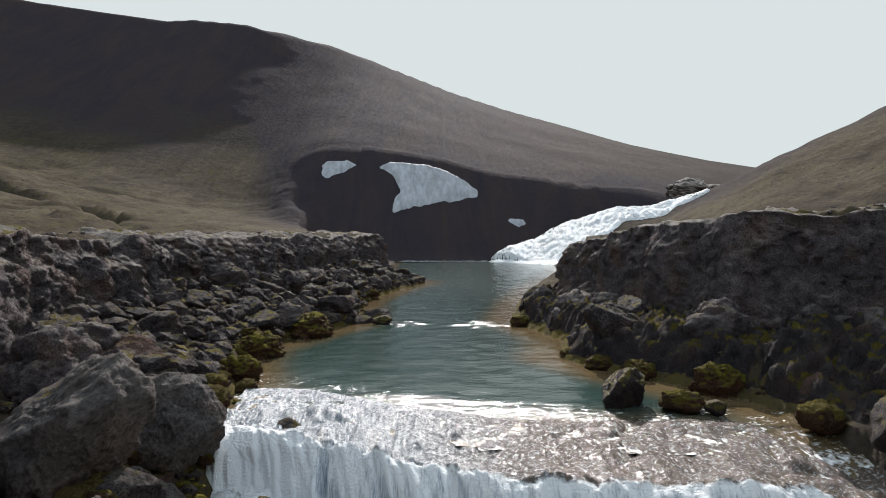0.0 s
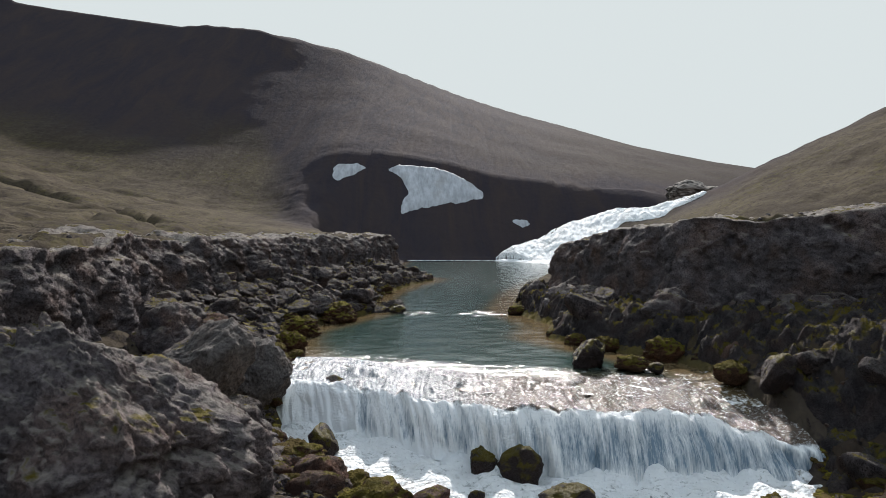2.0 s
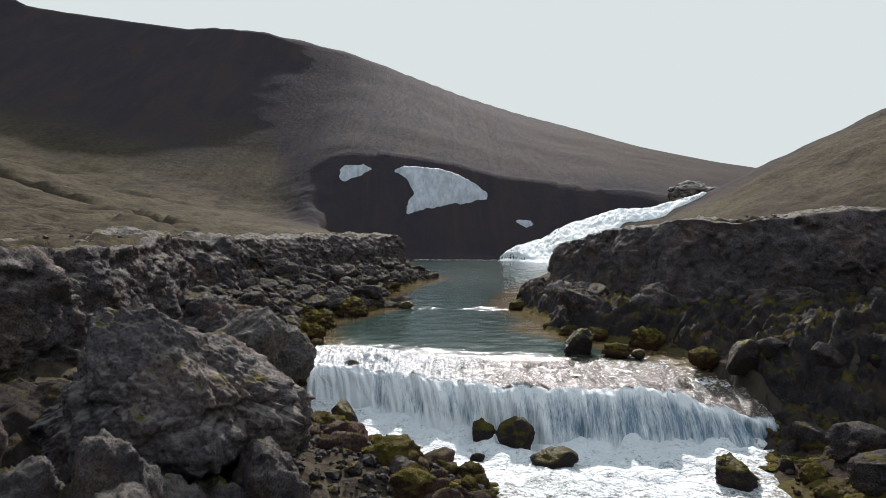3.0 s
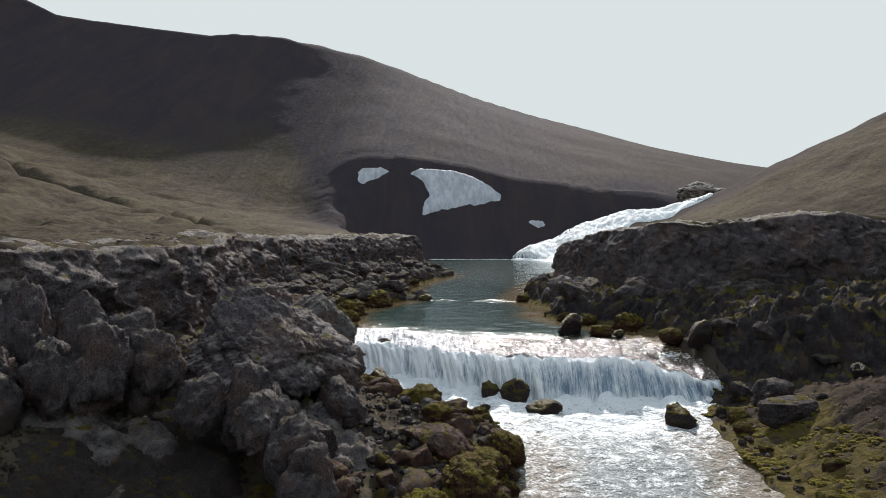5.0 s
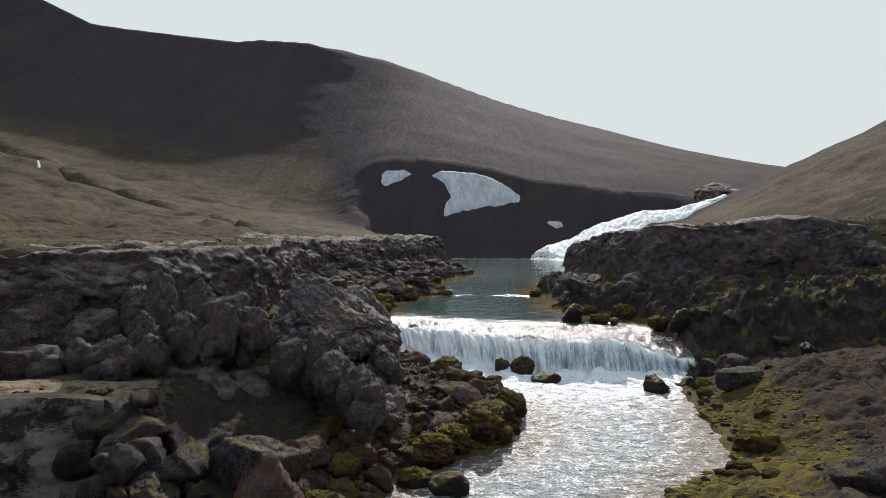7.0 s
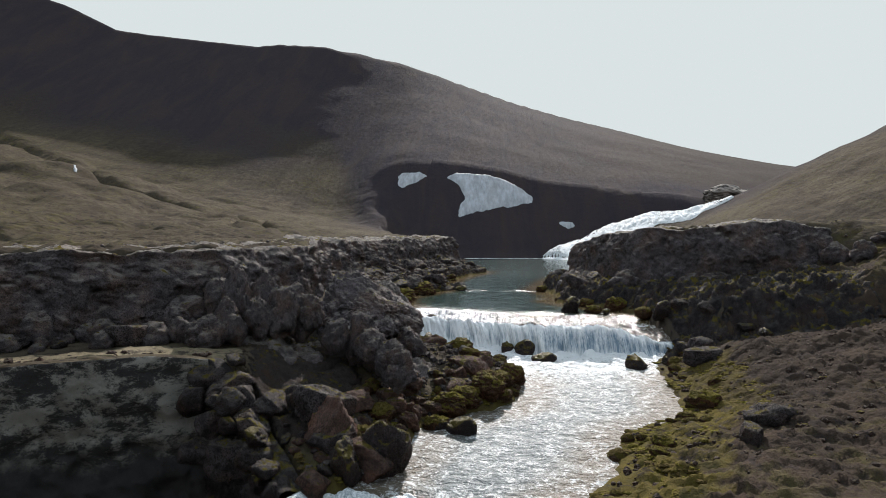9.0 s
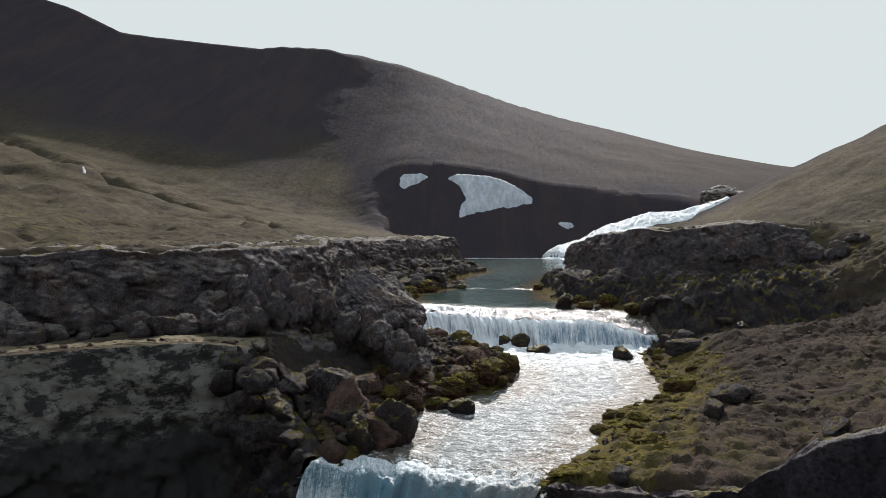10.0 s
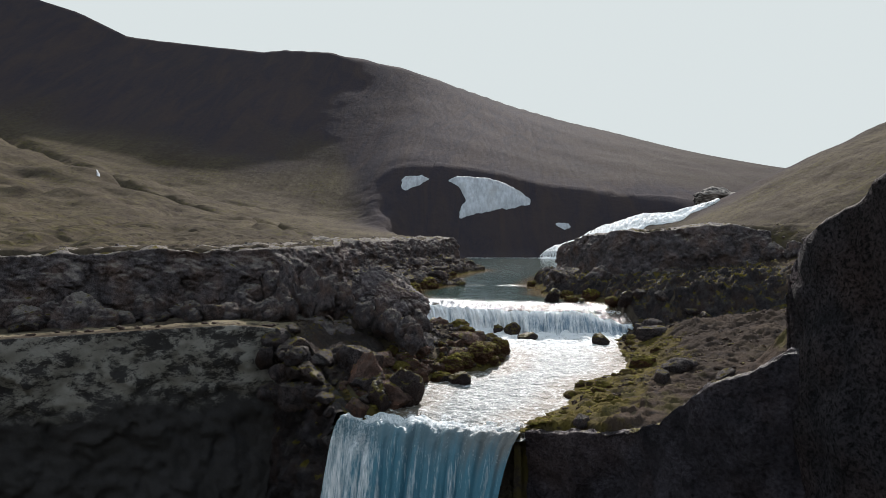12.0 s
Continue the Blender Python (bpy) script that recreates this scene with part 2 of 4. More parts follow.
    if fine:
        near = 1 - smooth(45, 110, np.hypot(x, y - 10))
        rubble = (0.16 * billow(pt * 0.9, 3) + 0.07 * fbm(pt * 2.7, 3)) * near * smooth(0.1, 1.2, -wet) * (1 - 0.75 * flat * (sw < 0)) * (1 - 0.7 * smooth(5, 8, x) * (y < 11))
        rubble = rubble + (0.05 * billow(pt * (1.1, 1.1, 1) + 31, 4, 0.62) + 0.25 * fbm(pt * 0.4 + 8, 3)) * smooth(1.5, 4, d) * near * (x > 5) * (y < 20)
        h = h + rubble + 0.25 * fbm(pt * 0.25, 3) * smooth(20, 60, np.hypot(x, y)) * (1 - 0.7 * smooth(130, 160, y)) * (wet < -2)
    moss = 0.8 * (1 - smooth(0.2, 1.6, d)) * (wet < 0.3) * (y < 62)
    moss = np.maximum(moss, smooth(1.0, 3.0, x) * (1 - smooth(1.6, 4.6, d)) * 0.86 * (1 - smooth(6, 9, y)) * (c < 0.4))
    moss = moss * (1 - smooth(7.5, 9, y) * (1 - smooth(13, 15, y)) * (x > 5))
    moss = np.maximum(moss, 0.22 * flat * (sw < 0) * (c < 0))
    moss = np.maximum(moss, 0.42 * smooth(16, 19, x) * smooth(-5.5, -3, se) * (1 - smooth(1.5, 4, se)) * (y < 30))
    return h, np.clip(moss, 0, 1), np.clip(1 - d / 0.5, 0, 1)


def height(x, y):
    return float(lay(np.array([x]), np.array([y]))[0][0])


# ---- materials ----
def material(name):
    m = bpy.data.materials.new(name)
    m.use_nodes = True
    nt = m.node_tree
    return m, nt, nt.nodes["Principled BSDF"]


def tex(nt, kind, scale, detail=4.0, rough=0.55, stretch=None, coords="Object", distortion=0.0):
    co = nt.nodes.new("ShaderNodeTexCoord")
    src = co.outputs[coords]
    if stretch:
        mp = nt.nodes.new("ShaderNodeMapping")
        mp.inputs["Scale"].default_value = stretch
        nt.links.new(src, mp.inputs[0])
        src = mp.outputs[0]
    if kind == "noise":
        n = nt.nodes.new("ShaderNodeTexNoise")
        n.inputs["Scale"].default_value, n.inputs["Detail"].default_value, n.inputs["Roughness"].default_value = scale, detail, rough
        n.inputs["Distortion"].default_value = distortion
    else:
        n = nt.nodes.new("ShaderNodeTexVoronoi")
        n.feature = kind
        n.inputs["Scale"].default_value = scale
    nt.links.new(src, n.inputs["Vector"])
    return n.outputs[0]


def ramp(nt, src, *stops):
    r = nt.nodes.new("ShaderNodeValToRGB")
    while len(r.color_ramp.elements) < len(stops):
        r.color_ramp.elements.new(0.5)
    for e, (p, c) in zip(r.color_ramp.elements, stops):
        e.position, e.color = p, (c if len(c) == 4 else (*c, 1)) if isinstance(c, tuple) else (c, c, c, 1)
    nt.links.new(src, r.inputs[0])
    return r.outputs[0]


def calc(nt, op, a, b=0.5, clamp=False):
    n = nt.nodes.new("ShaderNodeMath")
    n.operation, n.use_clamp = op, clamp
    for k, v in enumerate((a, b)):
        if isinstance(v, (int, float)):
            n.inputs[k].default_value = v
        else:
            nt.links.new(v, n.inputs[k])
    return n.outputs[0]


def blend(nt, fac, a, b):
    n = nt.nodes.new("ShaderNodeMix")
    n.data_type = "RGBA"
    for k, v in ((0, fac), (6, a), (7, b)):
        if isinstance(v, (int, float)):
            n.inputs[k].default_value = v
        elif isinstance(v, tuple):
            n.inputs[k].default_value = (*v, 1)
        else:
            nt.links.new(v, n.inputs[k])
    return n.outputs[2]


def bump(nt, bsdf, src, strength, distance, below=None):
    b = nt.nodes.new("ShaderNodeBump")
    b.inputs["Strength"].default_value, b.inputs["Distance"].default_value = strength, distance
    nt.links.new(src, b.inputs["Height"])
    if below:
        nt.links.new(below, b.inputs["Normal"])
    nt.links.new(b.outputs[0], bsdf.inputs["Normal"])
    return b.outputs[0]


def attribute(nt, name):
    a = nt.nodes.new("ShaderNodeAttribute")
    a.attribute_name = name
    return a.outputs["Fac"]


def upness(nt):
    g = nt.nodes.new("ShaderNodeNewGeometry")
    s = nt.nodes.new("ShaderNodeSeparateXYZ")
    nt.links.new(g.outputs["Normal"], s.inputs[0])
    return s.outputs[2]


def ground_material(name, low, high, pale):
    m, nt, p = material(name)
    fine, mid, big = tex(nt, "noise", 6, 6, 0.65), tex(nt, "noise", 0.7, 5), tex(nt, "noise", 0.035, 4)
    soil = blend(nt, ramp(nt, big, (0.35, 0.0), (0.65, 1.0)), low, high)
    soil = blend(nt, ramp(nt, mid, (0.35, 0.0), (0.7, 0.8)), soil, pale)
    soil = blend(nt, ramp(nt, fine, (0.45, 0.0), (0.75, 0.6)), soil, (0.035, 0.031, 0.029))
    green = blend(nt, tex(nt, "noise", 3, 5), (0.055, 0.046, 0.014), (0.130, 0.102, 0.022))
    patch = calc(nt, "ADD", attribute(nt, "moss"), calc(nt, "MULTIPLY", calc(nt, "SUBTRACT", tex(nt, "noise", 1.1, 5), 0.5), 1.8))
    soil = blend(nt, ramp(nt, patch, (0.48, 0.0), (0.72, 1.0)), soil, green)
    streaks = tex(nt, "noise", 0.16, 7, 0.7, stretch=(1.0, 0.22, 0.22), distortion=0.8)
    soil = blend(nt, ramp(nt, streaks, (0.42, 0.0), (0.68, 0.75)), soil, (0.034, 0.027, 0.022))
    tufts = calc(nt, "MULTIPLY", ramp(nt, tex(nt, "noise", 0.05, 3), (0.44, 0.0), (0.58, 1.0)), ramp(nt, tex(nt, "noise", 0.8, 7, 0.72), (0.48, 0.0), (0.62, 0.9)))
    soil = blend(nt, tufts, soil, (0.074, 0.064, 0.028))
    # cinder colour, with the hills' bluish haze and shade painted in
    shaded_ash = blend(nt, ramp(nt, streaks, (0.40, 0.0), (0.66, 1.0)), (0.036, 0.032, 0.041), (0.056, 0.044, 0.043))
    specks = ramp(nt, tex(nt, "noise", 1.7, 8, 0.75), (0.53, 0.0), (0.61, 0.85))
    soil = blend(nt, specks, soil, (0.030, 0.025, 0.024))
    dark = blend(nt, calc(nt, "MULTIPLY", attribute(nt, "cinder"), 0.92), soil, shaded_ash)
    nt.links.new(dark, p.inputs["Base Color"])
    p.inputs["Roughness"].default_value = 0.97
    p.inputs["Specular IOR Level"].default_value = 0.03
    b = bump(nt, p, streaks, 0.4, 0.5)
    b = bump(nt, p, mid, 0.7, 0.3, b)
    bump(nt, p, fine, 0.9, 0.08, b)
    return m


def rock_material(name, base, light, mossy=0.0, scale=1.0, lit_crust=0.9, pit_shade=1.0):
    m, nt, p = material(name)
    fine, mid, lumps = tex(nt, "noise", 17 * scale, 7, 0.75), tex(nt, "noise", 2.2 * scale, 5, 0.6), tex(nt, "F1", 5 * scale)
    col = blend(nt, ramp(nt, mid, (0.3, 0.0), (0.7, 1.0)), base, light)
    col = blend(nt, ramp(nt, tex(nt, "noise", 0.8 * scale, 4), (0.45, 0.0), (0.7, 0.7)), col, (light[0] * 1.05, light[1] * 0.80, light[2] * 0.62))
    # shade inside pits and crevices, painted into the colour
    col = blend(nt, ramp(nt, fine, (0.38, pit_shade), (0.56, 0.0)), col, tuple(0.30 * v for v in base))
    col = blend(nt, ramp(nt, tex(nt, "F1", 11 * scale), (0.05, 0.85 * pit_shade), (0.35, 0.0)), col, tuple(0.25 * v for v in base))
    top = upness(nt)
    # pale lichen on upward faces, strengthened to paint in their sunlit look
    lichen = calc(nt, "MULTIPLY", ramp(nt, top, (0.55, 0.0), (0.90, 1.0)), ramp(nt, tex(nt, "noise", 3.5 * scale, 5, 0.65), (0.32, 0.0), (0.54, 1.0)))
    col = blend(nt, calc(nt, "MULTIPLY", lichen, lit_crust), col, blend(nt, fine, (0.17, 0.154, 0.136), (0.42, 0.384, 0.338)))
    if mossy:
        mask = calc(nt, "ADD", calc(nt, "MULTIPLY", top, 0.45), calc(nt, "MULTIPLY", tex(nt, "noise", 1.6 * scale, 4), 0.9))
        mask = ramp(nt, mask, (1.02 - 0.42 * mossy, 0.0), (1.10 - 0.42 * mossy, 1.0))
        col = blend(nt, mask, col, blend(nt, tex(nt, "noise", 5, 5), (0.070, 0.070, 0.014), (0.17, 0.125, 0.025)))
    nt.links.new(col, p.inputs["Base Color"])
    p.inputs["Roughness"].default_value = 0.5 if name.startswith("wet") else 0.85
    p.inputs["Specular IOR Level"].default_value = 0.10 if name.startswith("wet_b") else 0.08
    pits = tex(nt, "F1", 19 * scale)
    b = bump(nt, p, lumps, 0.8, 0.14)
    b = bump(nt, p, mid, 0.9, 0.20, b)
    b = bump(nt, p, pits, 0.8, 0.05, b)
    bump(nt, p, fine, 1.0, 0.10, b)
    return m


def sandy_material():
    """Pale sand caught on a dark bank; its absence lower down paints canyon shade."""
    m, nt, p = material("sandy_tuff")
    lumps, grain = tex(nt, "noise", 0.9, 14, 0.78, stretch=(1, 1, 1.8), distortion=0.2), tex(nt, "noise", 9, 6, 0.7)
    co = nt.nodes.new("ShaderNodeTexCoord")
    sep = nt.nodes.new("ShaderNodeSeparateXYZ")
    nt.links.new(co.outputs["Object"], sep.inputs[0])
    above_shade = ramp(nt, calc(nt, "ADD", calc(nt, "MULTIPLY", sep.outputs[2], 0.12), calc(nt, "ADD", calc(nt, "MULTIPLY", tex(nt, "noise", 0.3, 6, 0.6), 0.6), 0.25)), (0.25, 0.0), (0.34, 1.0))
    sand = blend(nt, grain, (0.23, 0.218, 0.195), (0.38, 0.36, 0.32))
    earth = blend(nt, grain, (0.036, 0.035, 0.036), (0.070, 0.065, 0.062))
    col = blend(nt, calc(nt, "MULTIPLY", ramp(nt, lumps, (0.46, 0.0), (0.53, 1.0)), above_shade), earth, sand)
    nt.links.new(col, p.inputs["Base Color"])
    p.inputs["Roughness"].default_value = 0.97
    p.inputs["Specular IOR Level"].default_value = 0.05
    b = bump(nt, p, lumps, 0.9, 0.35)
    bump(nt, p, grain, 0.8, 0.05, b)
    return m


def water_material(name, deep, shallow, rough=0.05, waves=(0.9, 0.05), streak=None, foam_scale=2.0, soft=0.15):
    """Still or running water; the attributes foam and shoal say where it breaks and where its bed shows."""
    m, nt, p = material(name)
    col = blend(nt, attribute(nt, "shoal"), deep, shallow)
    n1 = tex(nt, "noise", foam_scale, 7, 0.68, stretch=streak, distortion=0.6)
    n2 = tex(nt, "noise", foam_scale * 4.3, 5, 0.6, stretch=streak)
    n = calc(nt, "ADD", calc(nt, "MULTIPLY", n1, 0.6), calc(nt, "MULTIPLY", n2, 0.4))
    if streak:                                     # broken water on the crest has no strands yet
        # its white specks are foam and painted-in sun glitter
        foam_glint = tex(nt, "noise", 11.0, 6, 0.75, distortion=0.4)
        n = calc(nt, "ADD", calc(nt, "MULTIPLY", n, calc(nt, "SUBTRACT", 1.0, attribute(nt, "shoal"))), calc(nt, "MULTIPLY", foam_glint, attribute(nt, "shoal")))
    foam = calc(nt, "ADD", attribute(nt, "foam"), calc(nt, "MULTIPLY", calc(nt, "SUBTRACT", n, 0.5), 2.4))
    foam = ramp(nt, foam, (0.57 - soft, 0.0), (0.57 + soft, 1.0))
    nt.links.new(blend(nt, foam, col, (0.90, 0.93, 0.94)), p.inputs["Base Color"])
    nt.links.new(calc(nt, "ADD", calc(nt, "MULTIPLY", foam, 0.5), calc(nt, "ADD", calc(nt, "MULTIPLY", attribute(nt, "chop"), 0.05 if streak else 0.14), rough)), p.inputs["Roughness"])
    p.inputs["IOR"].default_value = 1.33
    chop = attribute(nt, "chop")
    w1, w2 = tex(nt, "noise", waves[0], 3, 0.5, stretch=(1, 1.6, 1)), tex(nt, "noise", waves[0] * 5, 4, 0.6)
    b = bump(nt, p, calc(nt, "MULTIPLY", w1, chop), 1.0, waves[1])
    b = bump(nt, p, calc(nt, "MULTIPLY", w2, chop), 1.0, waves[1] * 0.4, b)
    bump(nt, p, foam, 0.5, 0.05, b)
    return m


MAT_GROUND = ground_material("volcanic_soil", (0.047, 0.038, 0.029), (0.086, 0.070, 0.046), (0.112, 0.094, 0.062))
# tan turf, brightened to paint in the sun on the ledge
MAT_LIT_TURF = ground_material("sunlit_dry_turf", (0.135, 0.113, 0.072), (0.225, 0.190, 0.125), (0.270, 0.232, 0.160))
MAT_SCORIA = ground_material("dark_scoria", (0.030, 0.023, 0.019), (0.056, 0.040, 0.031), (0.074, 0.055, 0.040))
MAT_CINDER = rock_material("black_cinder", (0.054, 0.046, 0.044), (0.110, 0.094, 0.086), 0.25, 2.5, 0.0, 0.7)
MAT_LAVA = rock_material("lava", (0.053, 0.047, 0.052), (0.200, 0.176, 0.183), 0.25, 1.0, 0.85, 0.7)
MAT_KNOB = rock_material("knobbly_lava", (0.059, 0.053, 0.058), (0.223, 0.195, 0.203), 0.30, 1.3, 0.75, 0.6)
# darker copy of the lava; shade on shelf and corner is painted in
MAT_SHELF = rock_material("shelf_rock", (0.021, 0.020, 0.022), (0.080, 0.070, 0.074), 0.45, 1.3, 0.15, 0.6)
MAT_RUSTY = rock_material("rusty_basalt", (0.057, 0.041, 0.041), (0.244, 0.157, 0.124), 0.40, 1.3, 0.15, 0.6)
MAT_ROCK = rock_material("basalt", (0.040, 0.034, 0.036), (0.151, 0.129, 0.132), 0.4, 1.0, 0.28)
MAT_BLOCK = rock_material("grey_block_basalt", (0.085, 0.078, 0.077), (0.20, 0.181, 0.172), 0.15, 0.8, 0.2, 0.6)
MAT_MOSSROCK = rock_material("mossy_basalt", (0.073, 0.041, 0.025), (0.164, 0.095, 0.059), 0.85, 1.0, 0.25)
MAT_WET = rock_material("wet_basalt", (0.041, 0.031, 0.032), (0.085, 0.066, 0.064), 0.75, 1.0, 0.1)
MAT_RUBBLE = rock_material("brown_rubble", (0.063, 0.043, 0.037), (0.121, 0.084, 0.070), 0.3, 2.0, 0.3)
# two near-black lava copies that paint in the canyon's shade
MAT_SHADEWALL = rock_material("wet_shaded_canyon_rock", (0.020, 0.019, 0.024), (0.079, 0.070, 0.083), 0.3, 0.5, 0.05, 0.7)
MAT_SHADERIM = rock_material("shaded_rimmed_rock", (0.018, 0.018, 0.021), (0.077, 0.068, 0.077), 0.2, 0.6, 0.9)
MAT_OUTCROP = rock_material("outcrop_rock", (0.16, 0.145, 0.135), (0.30, 0.28, 0.26), 0.0, 0.18, 0.8)
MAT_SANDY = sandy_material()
MAT_POOL = water_material("pool_water", (0.030, 0.054, 0.048), (0.110, 0.080, 0.040), 0.03, (0.9, 0.16))
MAT_STREAM = water_material("stream_water", (0.13, 0.16, 0.165), (0.13, 0.11, 0.08), 0.20, (2.6, 0.22), foam_scale=2.6)
MAT_FALL = water_material("falling_water", (0.20, 0.28, 0.36), (0.105, 0.080, 0.062), 0.12, (15.0, 0.05), streak=(1, 0.25, 0.08), foam_scale=8.0, soft=0.30)
# shaded copy of the falling water, its blue skylight painted in
MAT_FALL_LOW = water_material("shaded_falling_water", (0.075, 0.20, 0.27), (0.15, 0.15, 0.14), 0.42, (3.0, 0.06), streak=(1, 0.2, 0.06), foam_scale=7.0, soft=0.28)


# ---- meshes ----
def mesh_from(name, verts, faces, mat, attrs=None, flat=False):
    me = bpy.data.meshes.new(name)
    me.from_pydata(verts, [], faces)
    for key, val in (attrs or {}).items():
        me.attributes.new(key, "FLOAT", "POINT").data.foreach_set("value", np.asarray(val, np.float32))
    if not flat:
        me.shade_smooth()
    me.materials.append(mat)
    me.update()
    return me


def grid_faces(nu, nv, mask=None):
    i = np.arange(nu - 1)[:, None] * nv + np.arange(nv - 1)[None, :]
    q = np.stack([i, i + nv, i + nv + 1, i + 1], -1).reshape(-1, 4)
    if mask is not None:
        q = q[mask[q].any(1)]
    return q


def thin(verts, faces):
    """Leave out points that no face uses."""
    used = np.unique(faces)
    back = np.full(len(verts), -1)
    back[used] = np.arange(len(used))
    return verts[used], back[faces], used


def axis(*spans):
    return np.concatenate([np.arange(a, b, s) for a, b, s in spans])


gx = axis((-2600, -700, 190), (-700, -260, 20), (-260, -110, 5), (-110, -40, 1.4), (-40, -24, 0.5), (-24, 20, 0.2), (20, 40, 0.6), (40, 120, 1.6), (120, 300, 6), (300, 700, 40), (700, 2700, 200))
gy = axis((-2600, -300, 230), (-300, -60, 20), (-60, -22, 2), (-22, -12, 0.35), (-12, 36, 0.2), (36, 70, 0.45), (70, 118, 1.1), (118, 142, 0.5), (142, 150, 1.1), (150, 260, 2), (260, 380, 4), (380, 400, 10), (400, 1000, 60), (1000, 2700, 170))
GX, GY = [a.ravel() for a in np.meshgrid(gx, gy, indexing="ij")]
gh, gmoss, gwet = lay(GX, GY)
cinder_shade_edge = GY + 14 * fbm(np.stack([GX, GY, 0 * GX], 1) * 0.03, 3)
# cinder cover, laid so it also paints shade on bowl and upper hill
cinder = smooth(100, 125, cinder_shade_edge) * smooth(-46, -34, GX + 0.30 * (GY - 140)) + smooth(150, 190, cinder_shade_edge)
cinder = np.clip(cinder, 0, 1) * (1 - 0.45 * smooth(-30, 50, GX - 0.25 * (GY - 150)) * smooth(156, 175, GY))
cinder = np.maximum(cinder, 0.25 * smooth(5, 8, GX) * smooth(-16, -8, GY) * (1 - smooth(14, 20, GY)) * (1 - smooth(18, 34, GX)))
ground = tagged(new("ground", mesh_from("ground", np.stack([GX, GY, gh], 1), grid_faces(len(gx), len(gy)), MAT_GROUND, {"moss": gmoss, "cinder": cinder})),
                "brown volcanic soil and cinder hills with moss along the stream", "ground", kind="structure")


# ---- water ----
def water_sheet(name, label, outline, step, level, mat, foam, wave, reach=0.5, edge=None):
    xs, ys = np.array([p[0] for p in outline]), np.array([p[1] for p in outline])
    ax, ay = axis((xs.min() - 1, xs.max() + 1, step)), axis((ys.min() - 1, ys.max() + 1, step))
    X, Y = [a.ravel() for a in np.meshgrid(ax, ay, indexing="ij")]
    inside = within(X, Y, outline)
    pt = np.stack([X, Y, 0 * X], 1)
    Z = level(X, Y)
    fo = foam(X, Y, inside)
    bed = lay(X, Y, False)[0]
    Z = Z + wave * (fbm(pt * (1.1, 0.8, 1), 3) * 0.5) * (0.25 + fo)
    if name == "water_stream":
        boil = np.exp(-np.maximum(fall_line(X) - 1.3 - Y, 0) / 1.6)
        Z = Z + boil * (0.10 + 0.20 * billow(pt * 0.9, 2, 0.5))
    v, q, used = thin(np.stack([X, Y, Z], 1), grid_faces(len(ax), len(ay), (inside > -reach) & (edge(X, Y) if edge else True)))
    return tagged(new(name, mesh_from(name, v, q, mat, {"foam": fo[used], "chop": (0.20 + 0.20 * smooth(30, 65, Y) + 1.0 * smooth(0.12, 0.4, fo))[used], "shoal": np.maximum(1 - smooth(0.2, 0.75, Z - bed), 0.85 * smooth(0.0, 2.0, X) * (1 - smooth(2.5, 4.5, Y - fall_line(X))) * (Z > -1))[used]})), label, "water", kind="structure")


def pool_foam(x, y, inside):
    back = y - fall_line(x)
    f = 0.10 + 0.24 * (1 - smooth(2.0, 6.5, back)) + 0.14 * (1 - smooth(2.0, 4.5, back + 0.8 * perlin(np.stack([x, y, 0 * x], 1) * 0.6))) * smooth(0.0, 2.5, x)
    for cx, cy, sx, sy in ((-2.0, 31.5, 1.6, 1.4), (2.0, 31.5, 1.6, 1.6), (-4.5, 16.5, 1.0, 1.2)):
        f = np.maximum(f, (0.36 + 0.45 * perlin(np.stack([x * 1.4, y * 0.9, 0 * x], 1) * 1.1)) * np.exp(-((x - cx) / sx) ** 2 - ((y - cy) / sy) ** 2))
    return np.maximum(f, 0.75 * smooth(123, 126, y + 0.35 * (x - 9) * (x > 9)))


water_sheet("water_pool", "calm teal glacial pool with riffles and a brown shallow edge", POOL, 0.25, lambda x, y: water_level(x, y)[1], MAT_POOL, pool_foam, 0.16, 1.2, lambda x, y: y > fall_line(x) + 1.2)
water_sheet("water_stream", "white foaming stream running between mossy boulders", STREAM, 0.16, lambda x, y: water_level(x, y)[0] - 0.30 * (1 - smooth(0.2, 1.2, y - lip_line(x))), MAT_STREAM,
            lambda x, y, i: 0.43 + 0.27 * smooth(4.0, 9.0, y) + 0.2 * np.exp(-np.maximum(fall_line(x) - 1.3 - y, 0) / 1.5) - 0.12 * smooth(1.5, 0, i) * (x > 4), 0.28, 1.3, lambda x, y: (y > lip_line(x) + 0.1) & ((y > 8.5) | (within(x, y, STREAM) > -0.4)))


